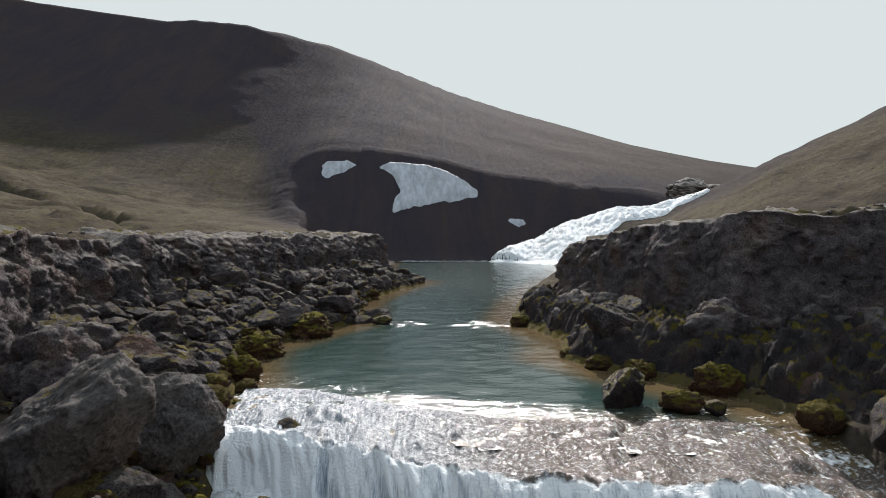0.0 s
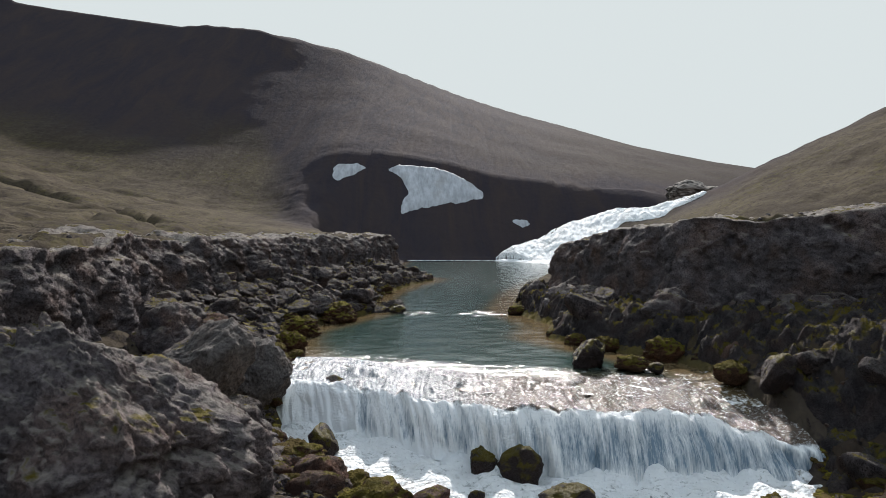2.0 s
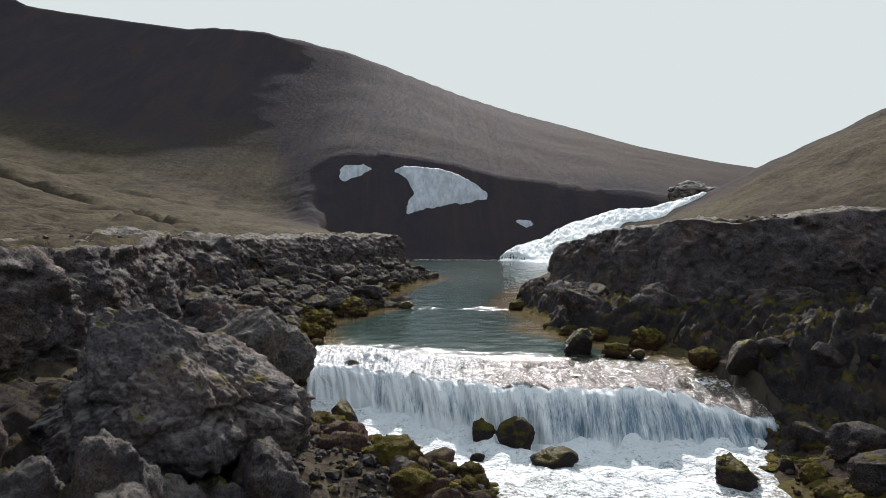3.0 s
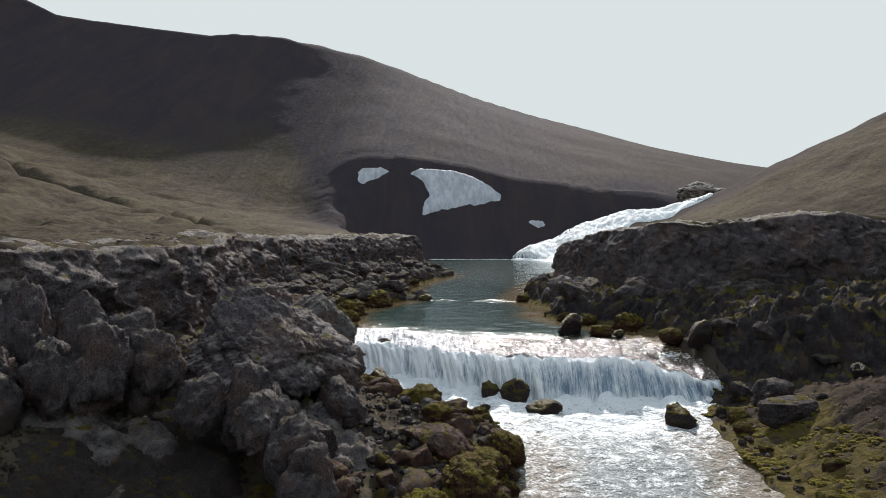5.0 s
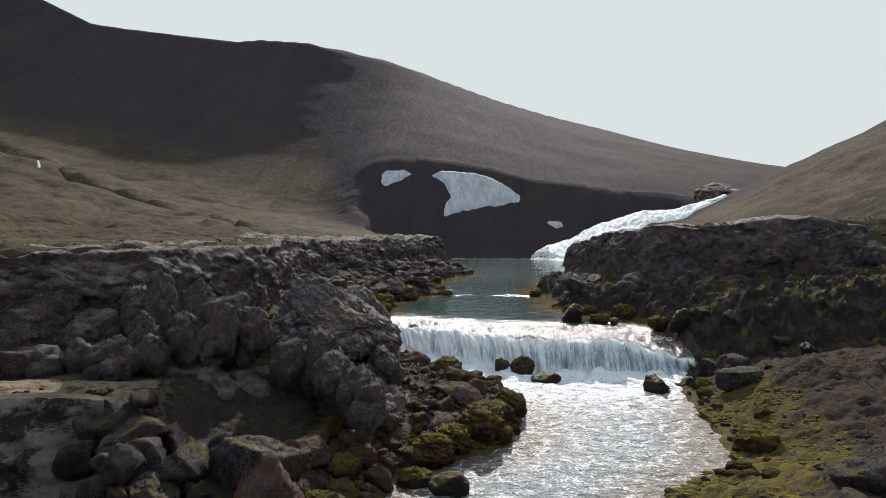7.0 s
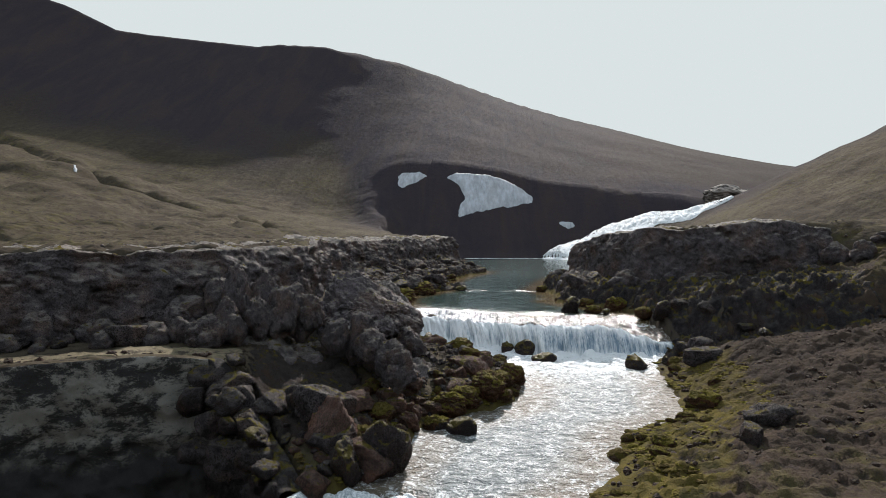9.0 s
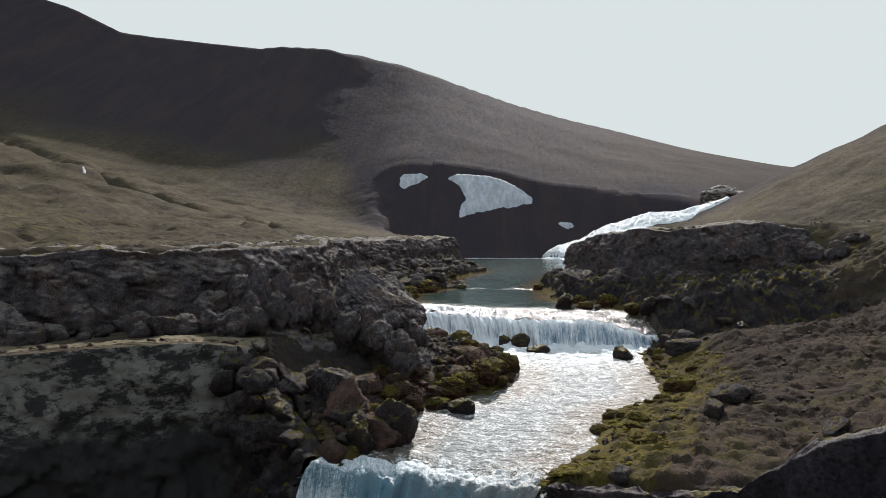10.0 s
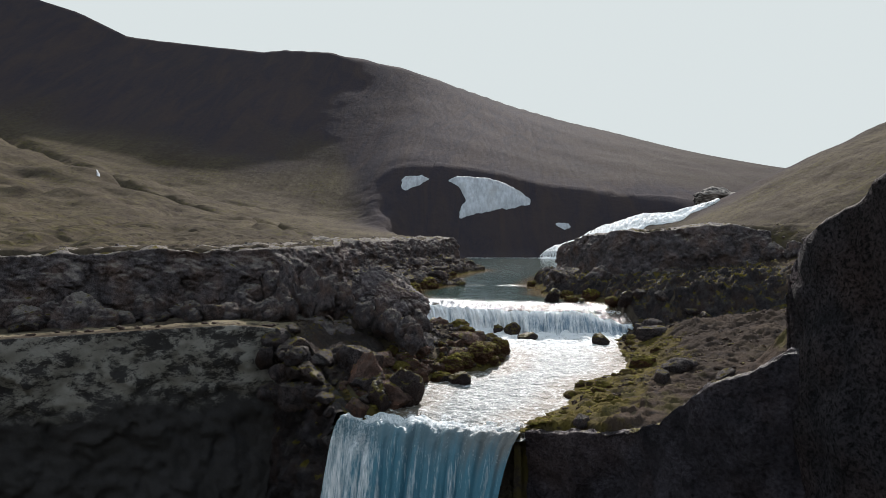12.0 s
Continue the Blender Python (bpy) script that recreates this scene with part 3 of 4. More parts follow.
def fall_sheet(name, label, lip, base, top_z, base_z, thick, run, nu, nv, mat, seed, clear=0.0):
    """A curtain of water over a lip: runs up to the edge, rounds it and drops to its base."""
    t = np.linspace(0, 1, nu)
    s = np.linspace(0, len(lip) - 1, nu)
    k = np.arange(len(lip))
    lx, ly = np.interp(s, k, [p[0] for p in lip]), np.interp(s, k, [p[1] for p in lip])
    bx, by = np.interp(s, k, [p[0] for p in base]), np.interp(s, k, [p[1] for p in base])
    tz = np.interp(s, k, top_z) if top_z else water_level(lx, ly)[1] + 0.05
    bz = np.interp(s, k, base_z)
    v = np.linspace(0, 1, nv)
    U, V = np.meshgrid(t, v, indexing="ij")
    ragged = perlin(np.stack([lx * 0.6, 0 * lx, 0 * lx + seed], 1)) * 0.7 + perlin(np.stack([lx * 2.1, 0 * lx, 0 * lx + seed], 1)) * 0.22
    ledge = np.clip((V - 0.29 - 0.16 * np.abs(ragged)[:, None]) / 0.71, 0, 1)
    drop = ledge ** 1.25
    out = np.where(V < 0.3, (V - 0.3) / 0.3 * run, np.clip((V - 0.3) / 0.7, 0, 1) ** 0.7)
    fx = np.where(V < 0.3, 0, out)
    X = lx[:, None] + (bx - lx)[:, None] * fx
    Y = ly[:, None] + (by - ly)[:, None] * fx + np.where(V < 0.3, -out, 0)
    Z = tz[:, None] + (bz - tz)[:, None] * drop
    if not top_z:
        run_z = water_level(X.ravel(), Y.ravel())[1].reshape(X.shape) + 0.07 - 0.2 * (1 - smooth(0.0, 0.08, V))
        Z = np.where(V < 0.3, np.minimum(run_z, Z + 0.4) - 0.06 * smooth(0.2, 0.3, V), Z)
    key = np.stack([lx[:, None] * 1.4 + 0 * V, V * 1.2, 0 * V + seed], -1).reshape(-1, 3)
    lump = (0.6 * billow(key * (1, 1, 1), 2) + 0.35 * perlin(key * (4, 1.2, 1)) + 0.5 * perlin(key * (0.6, 0.3, 1) + 7)).reshape(V.shape)
    Y = Y - (np.abs(ragged) * 0.8 + 0.1)[:, None] * smooth(0.12, 0.34, V)
    veil_ = perlin(np.stack([lx * 2.3, 0 * lx + 4, 0 * lx + seed], 1)) + 0.6 * perlin(np.stack([lx * 7.1, 0 * lx + 4, 0 * lx + seed], 1))
    shelf = perlin(np.stack([lx[:, None] * 1.1 + 0 * V, V * 3.0, 0 * V + seed + 2], -1).reshape(-1, 3)).reshape(V.shape)
    strand = perlin(np.stack([lx[:, None] * 8.0 + 0 * V, V * 2.2, 0 * V + seed + 5], -1).reshape(-1, 3)).reshape(V.shape)
    thread = perlin(np.stack([lx[:, None] * 19.0 + 0 * V, V * 3.0, 0 * V + seed + 6], -1).reshape(-1, 3)).reshape(V.shape)
    crest_chop = (0.16 * billow(np.stack([X, Y, 0 * X], -1).reshape(-1, 3) * 0.8 + seed, 2, 0.4) + 0.05 * billow(np.stack([X, Y, 0 * X], -1).reshape(-1, 3) * 2.6 + seed, 2, 0.6)).reshape(V.shape)
    Z = Z + crest_chop * smooth(0.03, 0.12, V) * (1 - smooth(0.32, 0.5, V)) * (thick / 0.26)
    Y = Y - thick * (lump + 0.7 * shelf + 0.3) * smooth(0.25, 0.6, V) - (0.03 * strand + 0.012 * thread) * smooth(0.3, 0.5, V)
    Z = Z + thick * 0.35 * np.abs(lump) * smooth(0.05, 0.2, V) * (1 - smooth(0.3, 0.7, V))
    # crest foam, whiter to the left, also paints in the sun's glitter
    foam = 0.40 - 0.38 * (clear == 0) * (1 - smooth(0.31, 0.36, V)) + 0.20 * (clear == 0) - clear * smooth(0.24, 0.34, V) + 0.30 * smooth(0.31, 0.37, V) - 0.14 * smooth(0.42, 0.7, V) - (0.30 if clear == 0 else 0.0) * smooth(0.5, 4, lx)[:, None] * smooth(0.38, 0.6, V) + 0.45 * smooth(0.78, 1.0, V) + 0.22 * lump * smooth(0.3, 0.5, V) + 0.20 * (1 - smooth(-1, 3, lx))[:, None] * (1 - smooth(0.3, 0.36, V)) + (0.24 * veil_[:, None] + 0.18 * strand + 0.18 * thread) * smooth(0.32, 0.42, V) * (1 - smooth(0.8, 1, V)) + 0.35 * smooth(-2.8, -3.8, lx)[:, None] * smooth(0.28, 0.35, V)
    P = np.stack([X, Y, Z], -1).reshape(-1, 3)
    return tagged(new(name, mesh_from(name, P, grid_faces(nu, nv), mat, {"foam": foam.ravel(), "chop": 1.0 + 0 * foam.ravel(), "shoal": np.clip((1 - smooth(0.31, 0.42, V + 0.05 * veil_[:, None])) * (0.45 + 0.55 * smooth(-2.5, 2.5, lx))[:, None] * smooth(0.0, 0.06, V) + 0.8 * (clear == 0) * smooth(0.25, 0.7, -veil_)[:, None] * np.exp(-((V - 0.36) / 0.09) ** 2), 0, 1).ravel()})), label, "waterfall", kind="structure")


fall_sheet("waterfall_upper", "low wide waterfall of white streaked curtains", [(-5.6, 15.1), (-3.9, 14.9), (-0.9, 13.0), (1.6, 11.8), (4, 11.7), (6.6, 11.8), (9.3, 11.1)],
           [(-5.4, 14.0), (-3.4, 13.7), (-0.4, 11.9), (1.9, 10.8), (4.0, 10.6), (6.8, 10.6), (9.5, 10.6)], None, [-1.6, -1.62, -1.7, -1.82, -1.9, -1.95, -2.0], 0.26, 3.8, 640, 120, MAT_FALL, 3.0)
fall_sheet("waterfall_lower", "tall blue-white waterfall dropping into a dark canyon", LIP, [(-5.6, -10.6), (-3.6, -10.6), (-2.2, -10.8), (-1.2, -11.0), (-0.5, -11.2)],
           [-2.12, -2.15, -2.16, -2.16, -2.12], [-15.5] * 5, 0.28, 1.3, 200, 160, MAT_FALL_LOW, 9.0, 0.46)

def cascade():
    """White water spread over the slope that faces the pool; its upper edge climbs to the right."""
    n, m = 240, 60
    x = np.linspace(6.5, 48, n)
    far_edge = cascade_top(x) + 0.4 + 0.5 * perlin(np.stack([x * 0.5, 0 * x, 0 * x], 1))
    near_edge = knots(x, (6.5, 125), (12, 119), (18, 105), (26, 105.5), (33, 112.5), (38, 111.5), (44, 111.8), (48, 112.6))
    o = np.linspace(0, 1, m)
    X = x[:, None] + 0 * o
    Y = near_edge[:, None] + (far_edge - near_edge)[:, None] * o
    pt = np.stack([X, Y, 0 * X], -1).reshape(-1, 3)
    z = np.maximum(lay(X.ravel(), Y.ravel(), False)[0], 0.02) + 0.35 + 0.22 * billow(pt * (0.5, 0.35, 1), 4, 0.6)
    z = z - 1.6 * (1 - smooth(6.5, 11, X.ravel())) + 0.05 - 0.5 * (np.clip(np.abs(np.tile(o, n) - 0.5) * 2, 0, 1) ** 5)
    foam = 0.78 + 0.25 * perlin(pt * 0.25)
    return tagged(new("cascade", mesh_from("cascade", np.stack([X, Y, z.reshape(X.shape)], -1).reshape(-1, 3), grid_faces(n, m), MAT_STREAM, {"foam": foam, "chop": 1 + 0 * foam, "shoal": 0.4 + 0 * foam})),
                  "long white cascade running down between the hills", "water", kind="structure")


cascade()


def snow_material():
    m, nt, p = material("old_snow")
    n = tex(nt, "noise", 0.9, 5, 0.6, stretch=(1.0, 0.35, 0.35))
    col = blend(nt, ramp(nt, n, (0.35, 0.0), (0.7, 1.0)), (0.33, 0.35, 0.38), (0.54, 0.57, 0.61))
    col = blend(nt, ramp(nt, tex(nt, "noise", 0.25, 4), (0.5, 0.0), (0.75, 0.6)), col, (0.30, 0.29, 0.28))
    nt.links.new(col, p.inputs["Base Color"])
    p.inputs["Roughness"].default_value = 0.75
    bump(nt, p, n, 0.9, 0.5)
    return m


MAT_SNOW = snow_material()


def snow_patch(outline, step, thick, label):
    ax, ay = [axis((min(p[i] for p in outline) - 2, max(p[i] for p in outline) + 2, step)) for i in (0, 1)]
    X, Y = [a.ravel() for a in np.meshgrid(ax, ay, indexing="ij")]
    pt = np.stack([X, Y, 0 * X], 1)
    ins = within(X, Y, outline) + 0.9 * step * fbm(pt * 0.5, 3)
    Z = lay(X, Y)[0] + thick * (smooth(-0.2, 1.6, ins) - 0.35) + 0.10 * billow(pt * (0.9, 0.35, 1), 2)
    v, q, used = thin(np.stack([X, Y, Z], 1), grid_faces(len(ax), len(ay), ins > -step))
    return tagged(new("snow_patch", mesh_from("snow_patch", v, q, MAT_SNOW)), label, "snow")


snow_patch([(-16.7, 149.3), (-11.4, 151.3), (-3.3, 152.5), (3.5, 151.3), (8.8, 148.8), (8.4, 146.5), (2.1, 142.9), (-5.5, 139.8), (-11.6, 136.5), (-11.6, 140.3), (-10.2, 143.5), (-12.4, 146.6)], 0.45, 1.3, "large grey-white snow patch on the shaded cinder slope")
snow_patch([(-28.8, 146.8), (-27.4, 149.0), (-22.8, 150.1), (-19.5, 148.8), (-22.2, 146.0), (-26.2, 142.8), (-28.1, 143.3)], 0.4, 1.0, "small snow patch high on the dark slope")
snow_patch([(13.8, 141.8), (15.6, 143.0), (18.6, 143.0), (19.4, 141.3), (16.9, 139.7)], 0.3, 0.7, "ragged little snow patch above the pool")
snow_patch([(-87.5, 97.8), (-85, 96.2), (-81.5, 92), (-80.4, 90.4), (-82, 91), (-86, 95)], 0.3, 0.9, "narrow snow strip lying in a gully")


# ---- lava walls ----
def resample(line, step):
    p = np.array(line, float)
    d = np.r_[0, np.cumsum(np.hypot(*np.diff(p, axis=0).T))]
    s = np.arange(0, d[-1], step)
    q = np.stack([np.interp(s, d, p[:, i]) for i in (0, 1)], 1)
    k = max(3, int(1.6 / step) | 1)
    pad = np.concatenate([np.repeat(q[:1], k, 0), q, np.repeat(q[-1:], k, 0)])
    win = np.hanning(k + 2)[1:-1]
    return np.stack([np.convolve(pad[:, i], win / win.sum(), "same")[k:-k] for i in (0, 1)], 1)


def lava_wall(name, label, line, step, rows, back, lean, bulge, seed, mat, foot=1.3, sink=0.5, rim=None, climb=0.0, crown=0.7, soil=0, grain=0.55, wave=0.0, second=None, shoulder=0.0):
    """A rough wall of lava along a rim: some of its top, the rounded edge, and the face down into the talus."""
    q = resample(line, step)
    t = np.gradient(q, axis=0)
    t /= np.linalg.norm(t, axis=1)[:, None]
    nrm = np.stack([t[:, 1], -t[:, 0]], 1)
    inn, out = q - nrm * 1.6, q + nrm * foot
    top = lay(inn[:, 0], inn[:, 1], False)[0]
    top = top + wave * (perlin(np.stack([q[:, 0], q[:, 1], 0 * q[:, 0] + seed], 1) * 0.33) + 0.5 * perlin(np.stack([q[:, 0], q[:, 1], 0 * q[:, 0] + seed], 1) * 0.9))
    if rim is not None:
        top = rim(q[:, 1])
    low = np.minimum(lay(out[:, 0], out[:, 1], False)[0], top - 0.3) - sink
    top = top - 2.0 * climb
    v = np.linspace(0, 1, rows)
    nt_ = 0.28
    off = np.where(v < nt_, -back * (1 - v / nt_), lean * np.clip((v - nt_) / (1 - nt_), 0, 1) ** 1.4)
    fall = np.clip((v - nt_) / (1 - nt_), 0, 1)
    off = off - shoulder * (1 - smooth(0.0, 0.32, fall))
    X = q[:, None, 0] + nrm[:, None, 0] * off
    Y = q[:, None, 1] + nrm[:, None, 1] * off
    Z = top[:, None] + 0.05 + (low - top)[:, None] * fall
    Z = Z + climb * np.maximum(-off, 0)[None, :] * (v < nt_) - np.where(v < nt_ * 0.25, 0.4, 0)[None, :]
    P = np.stack([X, Y, Z], -1).reshape(-1, 3)
    k = P * (1, 1, grain) + seed
    if second:
        bulge = np.repeat(bulge * (1 + 0.9 * smooth(second[1] - 0.6, second[1] + 1.2, q[:, 0])), rows)
    lump = bulge * (0.8 * perlin(k * 0.17) + 0.45 * billow(k * 0.42, 2) + 0.55 * chunks(k * 0.45) + 0.40 * chunks(k * 1.1 + 3) + 0.16 * billow(k * 1.6, 2) + 0.20 * chunks(k * 3.1) + 0.10 * billow(k * (2.9, 2.9, 4.5), 2) + 0.09 * fbm(k * 5.4, 3))
    face = smooth(nt_ * 0.75, nt_ * 1.35, v)[None, :].repeat(len(q), 0).ravel()
    hold = (smooth(0, nt_ * 0.5, v) * 0.6 + 0.4)[None, :].repeat(len(q), 0).ravel()
    n3 = np.repeat(nrm, rows, 0)
    P[:, 0] += n3[:, 0] * lump * face
    P[:, 1] += n3[:, 1] * lump * face
    P[:, 2] += lump * crown * (1 - face) * hold
    me = mesh_from(name, P, grid_faces(len(q), rows), mat)
    if soil:
        me.materials.append(MAT_GROUND)
        me.polygons.foreach_set("material_index", np.tile((np.arange(rows - 1) < soil).astype(np.int32), len(q) - 1))
    if second:
        me.materials.append(second[0])
        slot = np.empty(len(me.polygons), np.int32)
        me.polygons.foreach_get("material_index", slot)
        edge = np.repeat(q[:-1, 0] + 0.5 * perlin(np.stack([q[:-1, 1], 0 * q[:-1, 1], 0 * q[:-1, 1]], 1) * 2), rows - 1)
        me.polygons.foreach_set("material_index", np.where(edge > second[1], len(me.materials) - 1, slot).astype(np.int32))
    return tagged(new(name, me), label, "cliff", kind="structure")


lava_wall("cliff_west", "dark lumpy lava wall with a pale lichen rim", RIM_WEST[1:], 0.11, 84, 3.0, 0.5, 0.72, 3.1, MAT_LAVA, wave=0.32, grain=0.7, shoulder=0.45, climb=0.10, crown=0.35)
lava_wall("cliff_east", "black shaded lava wall with a frosted grey rim", RIM_EAST[:-2], 0.12, 76, 3.5, 0.4, 0.65, 21.7, MAT_LAVA, wave=0.25, shoulder=0.4, climb=0.06, crown=0.35)
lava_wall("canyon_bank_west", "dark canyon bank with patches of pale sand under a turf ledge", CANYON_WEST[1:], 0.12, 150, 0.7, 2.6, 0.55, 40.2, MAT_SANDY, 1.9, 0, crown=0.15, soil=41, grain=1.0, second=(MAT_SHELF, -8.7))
lava_wall("canyon_wall_east", "black canyon wall of rough lava in shade", CANYON_EAST[:6] + [(8.0, -14.0), (8.6, -14.4)], 0.13, 100, 0.6, 0.3, 0.5, 55.5, MAT_SHADEWALL, 1.9, 0, crown=0.5,
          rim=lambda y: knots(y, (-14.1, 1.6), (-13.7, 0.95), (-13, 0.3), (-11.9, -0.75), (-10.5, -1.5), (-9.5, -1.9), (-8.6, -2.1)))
lava_wall("canyon_buttress", "lava buttress blackened for its shade, with a frosted grey edge", [(9.8, -12.0), (8.4, -13.8), (8.6, -15.2), (8.8, -16.8), (9.0, -18), (9.6, -24), (11, -34)], 0.18, 100, 2.2, 0.4, 0.4, 62.5, MAT_SHADERIM, 1.9, 0, lambda y: knots(y, (-34, 9), (-24, 8), (-18, 6.3), (-16.8, 5.8), (-15.2, 4.9), (-13.8, 4.1), (-12, 2.6)))


# ---- fine relief ----
def relief(name, label, category, box, step, mat, rule, attrs=True):
    """A close-meshed skin of rock or gravel on the ground; its edges dip under it."""
    ax, ay = axis((box[0], box[1], step)), axis((box[2], box[3], step))
    X, Y = [a.ravel() for a in np.meshgrid(ax, ay, indexing="ij")]
    pt = np.stack([X, Y, 0 * X], 1)
    h, moss, wet = lay(X, Y)
    mask, rise = rule(X, Y, pt)
    P = np.stack([X, Y, h - 0.15 + (0.19 + rise) * np.clip(mask, 0, 1)], 1)
    v, q, used = thin(P, grid_faces(len(ax), len(ay), mask > 0.03))
    return tagged(new(name, mesh_from(name, v, q, mat, {"moss": moss[used], "cinder": 0 * moss[used]} if attrs else None)), label, category, kind="structure")


def capsule(x, y, ax, ay, bx, by, r):
    ex, ey = bx - ax, by - ay
    t = np.clip(((x - ax) * ex + (y - ay) * ey) / (ex * ex + ey * ey), 0, 1)
    return 1 - np.hypot(x - ax - t * ex, y - ay - t * ey) / r


def outcrop_rule(x, y, pt):
    near = np.maximum(np.maximum(capsule(x, y, -10.4, 0.5, -7.4, 0.2, 1.7), capsule(x, y, -10.2, 4.6, -9.2, 1.6, 1.8)), np.maximum(capsule(x, y, -5.2, 2.6, -3.4, 2.2, 1.5), capsule(x, y, -4.6, 6.5, -4.9, 11.5, 1.4)))
    near = near + 0.22 * fbm(pt * 0.8 + 3, 3)
    lumps = 0.75 * billow(pt * 0.55 + 6, 2) + 0.42 * billow(pt * 1.25 + 2, 3) + 0.14 * billow(pt * 3.3, 3, 0.6) + 0.05 * fbm(pt * 8, 2)
    near = np.minimum(near, 0.5 * (-0.3 - within(x, y, PLATEAU_WEST)))
    return smooth(-0.02, 0.25, near), 0.3 * smooth(0.0, 0.8, near) + 0.40 * lumps


def scree_rule(x, y, pt):
    fan = np.minimum(smooth(0.0, 0.8, capsule(x, y, -8.4, 4.2, -5.2, -3.6, 2.5) + 0.15 * fbm(pt * 0.9, 3)) * 2, smooth(0.2, 0.6, -within(x, y, CANYON)))
    return fan, 0.12 + 0.05 * billow(pt * 2.2, 3, 0.6) + 0.035 * billow(pt * 6.5, 2) + 0.10 * fbm(pt * 0.7, 2)


def bank_rule(x, y, pt):
    d = -np.maximum(within(x, y, POOL), within(x, y, STREAM))
    on = smooth(0.15, 0.7, d) * smooth(0.05, 0.4, -within(x, y, CANYON)) * smooth(0.0, 0.8, -within(x, y, PLATEAU_EAST)) * smooth(24, 22, x)
    step_ = 1 - smooth(0.0, 2.2, np.abs(y - 10.8 + 0.15 * np.clip(x - 9, 0, 20)))
    return on, 0.05 + 0.07 * chunks(pt * 1.3) + 0.06 * chunks(pt * 3.2 + 5) + 0.03 * fbm(pt * 6, 2) + 0.07 * billow(pt * (1.0, 1.7, 1) + 31, 4, 0.65) + 0.06 * billow(pt * (2.8, 4.6, 1), 3, 0.65) + step_ * (0.35 * billow(pt * 0.8 + 12, 3) + 0.40 * chunks(pt * 0.8) + 0.22 * chunks(pt * 2.1 + 3) + 0.08 * billow(pt * 3.1, 2)) * smooth(0.0, 0.6, d)


relief("lava_outcrop", "knobbly dark lava outcrop rising from the scree", "rock", (-14.6, -2.2, -1.2, 13.5), 0.075, MAT_KNOB, outcrop_rule, False)
relief("scree", "black cinder scree fanning down to the canyon's edge", "scree", (-11.5, -2, -6.8, 7), 0.075, MAT_CINDER, scree_rule, False)
# the band follows the sunlit strip between rim shadow and canyon edge
relief("turf_ledge", "dry tan turf, brightened as a sunlit strip on the canyon ledge", "ground", (-34, -7.6, -20, 0.5), 0.12, MAT_LIT_TURF,
       lambda x, y, pt: (smooth(0.12, 0.4, -within(x, y, CANYON)) * smooth(2.9, 1.7, -within(x, y, CANYON) + 0.6 * fbm(pt * 0.5, 3)) * smooth(-7.8, -8.6, x + 0.4 * perlin(pt * 1.1)), 0.03 * billow(pt * 3, 3) + 0.05 * fbm(pt * 1.1, 2)))
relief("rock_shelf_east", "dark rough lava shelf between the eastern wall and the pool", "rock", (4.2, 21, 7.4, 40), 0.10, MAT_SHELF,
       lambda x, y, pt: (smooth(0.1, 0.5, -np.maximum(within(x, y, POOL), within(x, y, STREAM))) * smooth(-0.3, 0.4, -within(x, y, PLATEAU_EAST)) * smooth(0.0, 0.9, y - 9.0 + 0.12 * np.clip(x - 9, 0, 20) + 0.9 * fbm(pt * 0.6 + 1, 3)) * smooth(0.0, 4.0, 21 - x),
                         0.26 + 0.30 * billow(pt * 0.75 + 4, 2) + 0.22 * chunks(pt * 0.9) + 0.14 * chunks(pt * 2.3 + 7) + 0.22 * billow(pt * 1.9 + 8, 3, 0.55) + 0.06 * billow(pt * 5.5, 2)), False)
relief("bank_east", "dark brown scoria bank with moss beside the stream", "ground", (2.0, 24, -15.5, 18), 0.10, MAT_SCORIA, bank_rule)


# ---- boulders ----
def rock_mesh(name, seed, kind, detail, mat):
    bm = bmesh.new()
    bmesh.ops.create_icosphere(bm, subdivisions=detail, radius=1.0)
    me = bpy.data.meshes.new(name)
    bm.to_mesh(me)
    bm.free()
    P = np.empty(len(me.vertices) * 3)
    me.vertices.foreach_get("co", P)
    P = P.reshape(-1, 3)
    rs = np.random.RandomState(seed)
    if kind == "angular":
        n = rs.normal(size=(13, 3))
        n /= np.linalg.norm(n, axis=1)[:, None]
        reach = rs.uniform(0.55, 0.92, 13)
        r = np.minimum(1.05, np.min(np.where(P @ n.T > 0.02, reach / np.maximum(P @ n.T, 0.02), 9), axis=1))
        r = r * (1 + 0.07 * fbm(P * 1.6 + seed, 5)) + 0.10 * chunks(P * 1.7 + seed) + 0.05 * chunks(P * 4.1 + seed) + 0.02 * billow(P * 4.4 + seed, 2, 0.6)
    elif kind in ("lava", "peaked"):
        r = 0.86 * (1 + 0.42 * perlin(P * 1.0 + seed)) + 0.10 * billow(P * 1.6 + seed * 3, 3, 0.5) + 0.085 * chunks(P * 2.0 + seed) + 0.045 * chunks(P * 5.3 + seed) + 0.02 * billow(P * 7 + seed, 2) + 0.03 * fbm(P * 8 + seed, 3, 0.55)
    else:
        r = 0.85 * (1 + 0.2 * perlin(P * 1.2 + seed)) + 0.12 * billow(P * 2.2 + seed, 3) + 0.05 * fbm(P * 6 + seed, 3, 0.6)
    P = P * r[:, None] * rs.uniform(0.85, 1.15, 3)
    if kind == "peaked":
        P[:, :2] *= (1.15 - 0.50 * smooth(-0.2, 1.0, P[:, 2]))[:, None]
        P[:, 0] -= 0.22 * smooth(0.0, 1.0, P[:, 2])
        P *= (1 + 0.05 * billow(P * 2.3 + 3, 2) + 0.02 * billow(P * 7.0, 2) + 0.015 * chunks(P * 9))[:, None]
    me.vertices.foreach_set("co", P.ravel())
    me.shade_smooth()
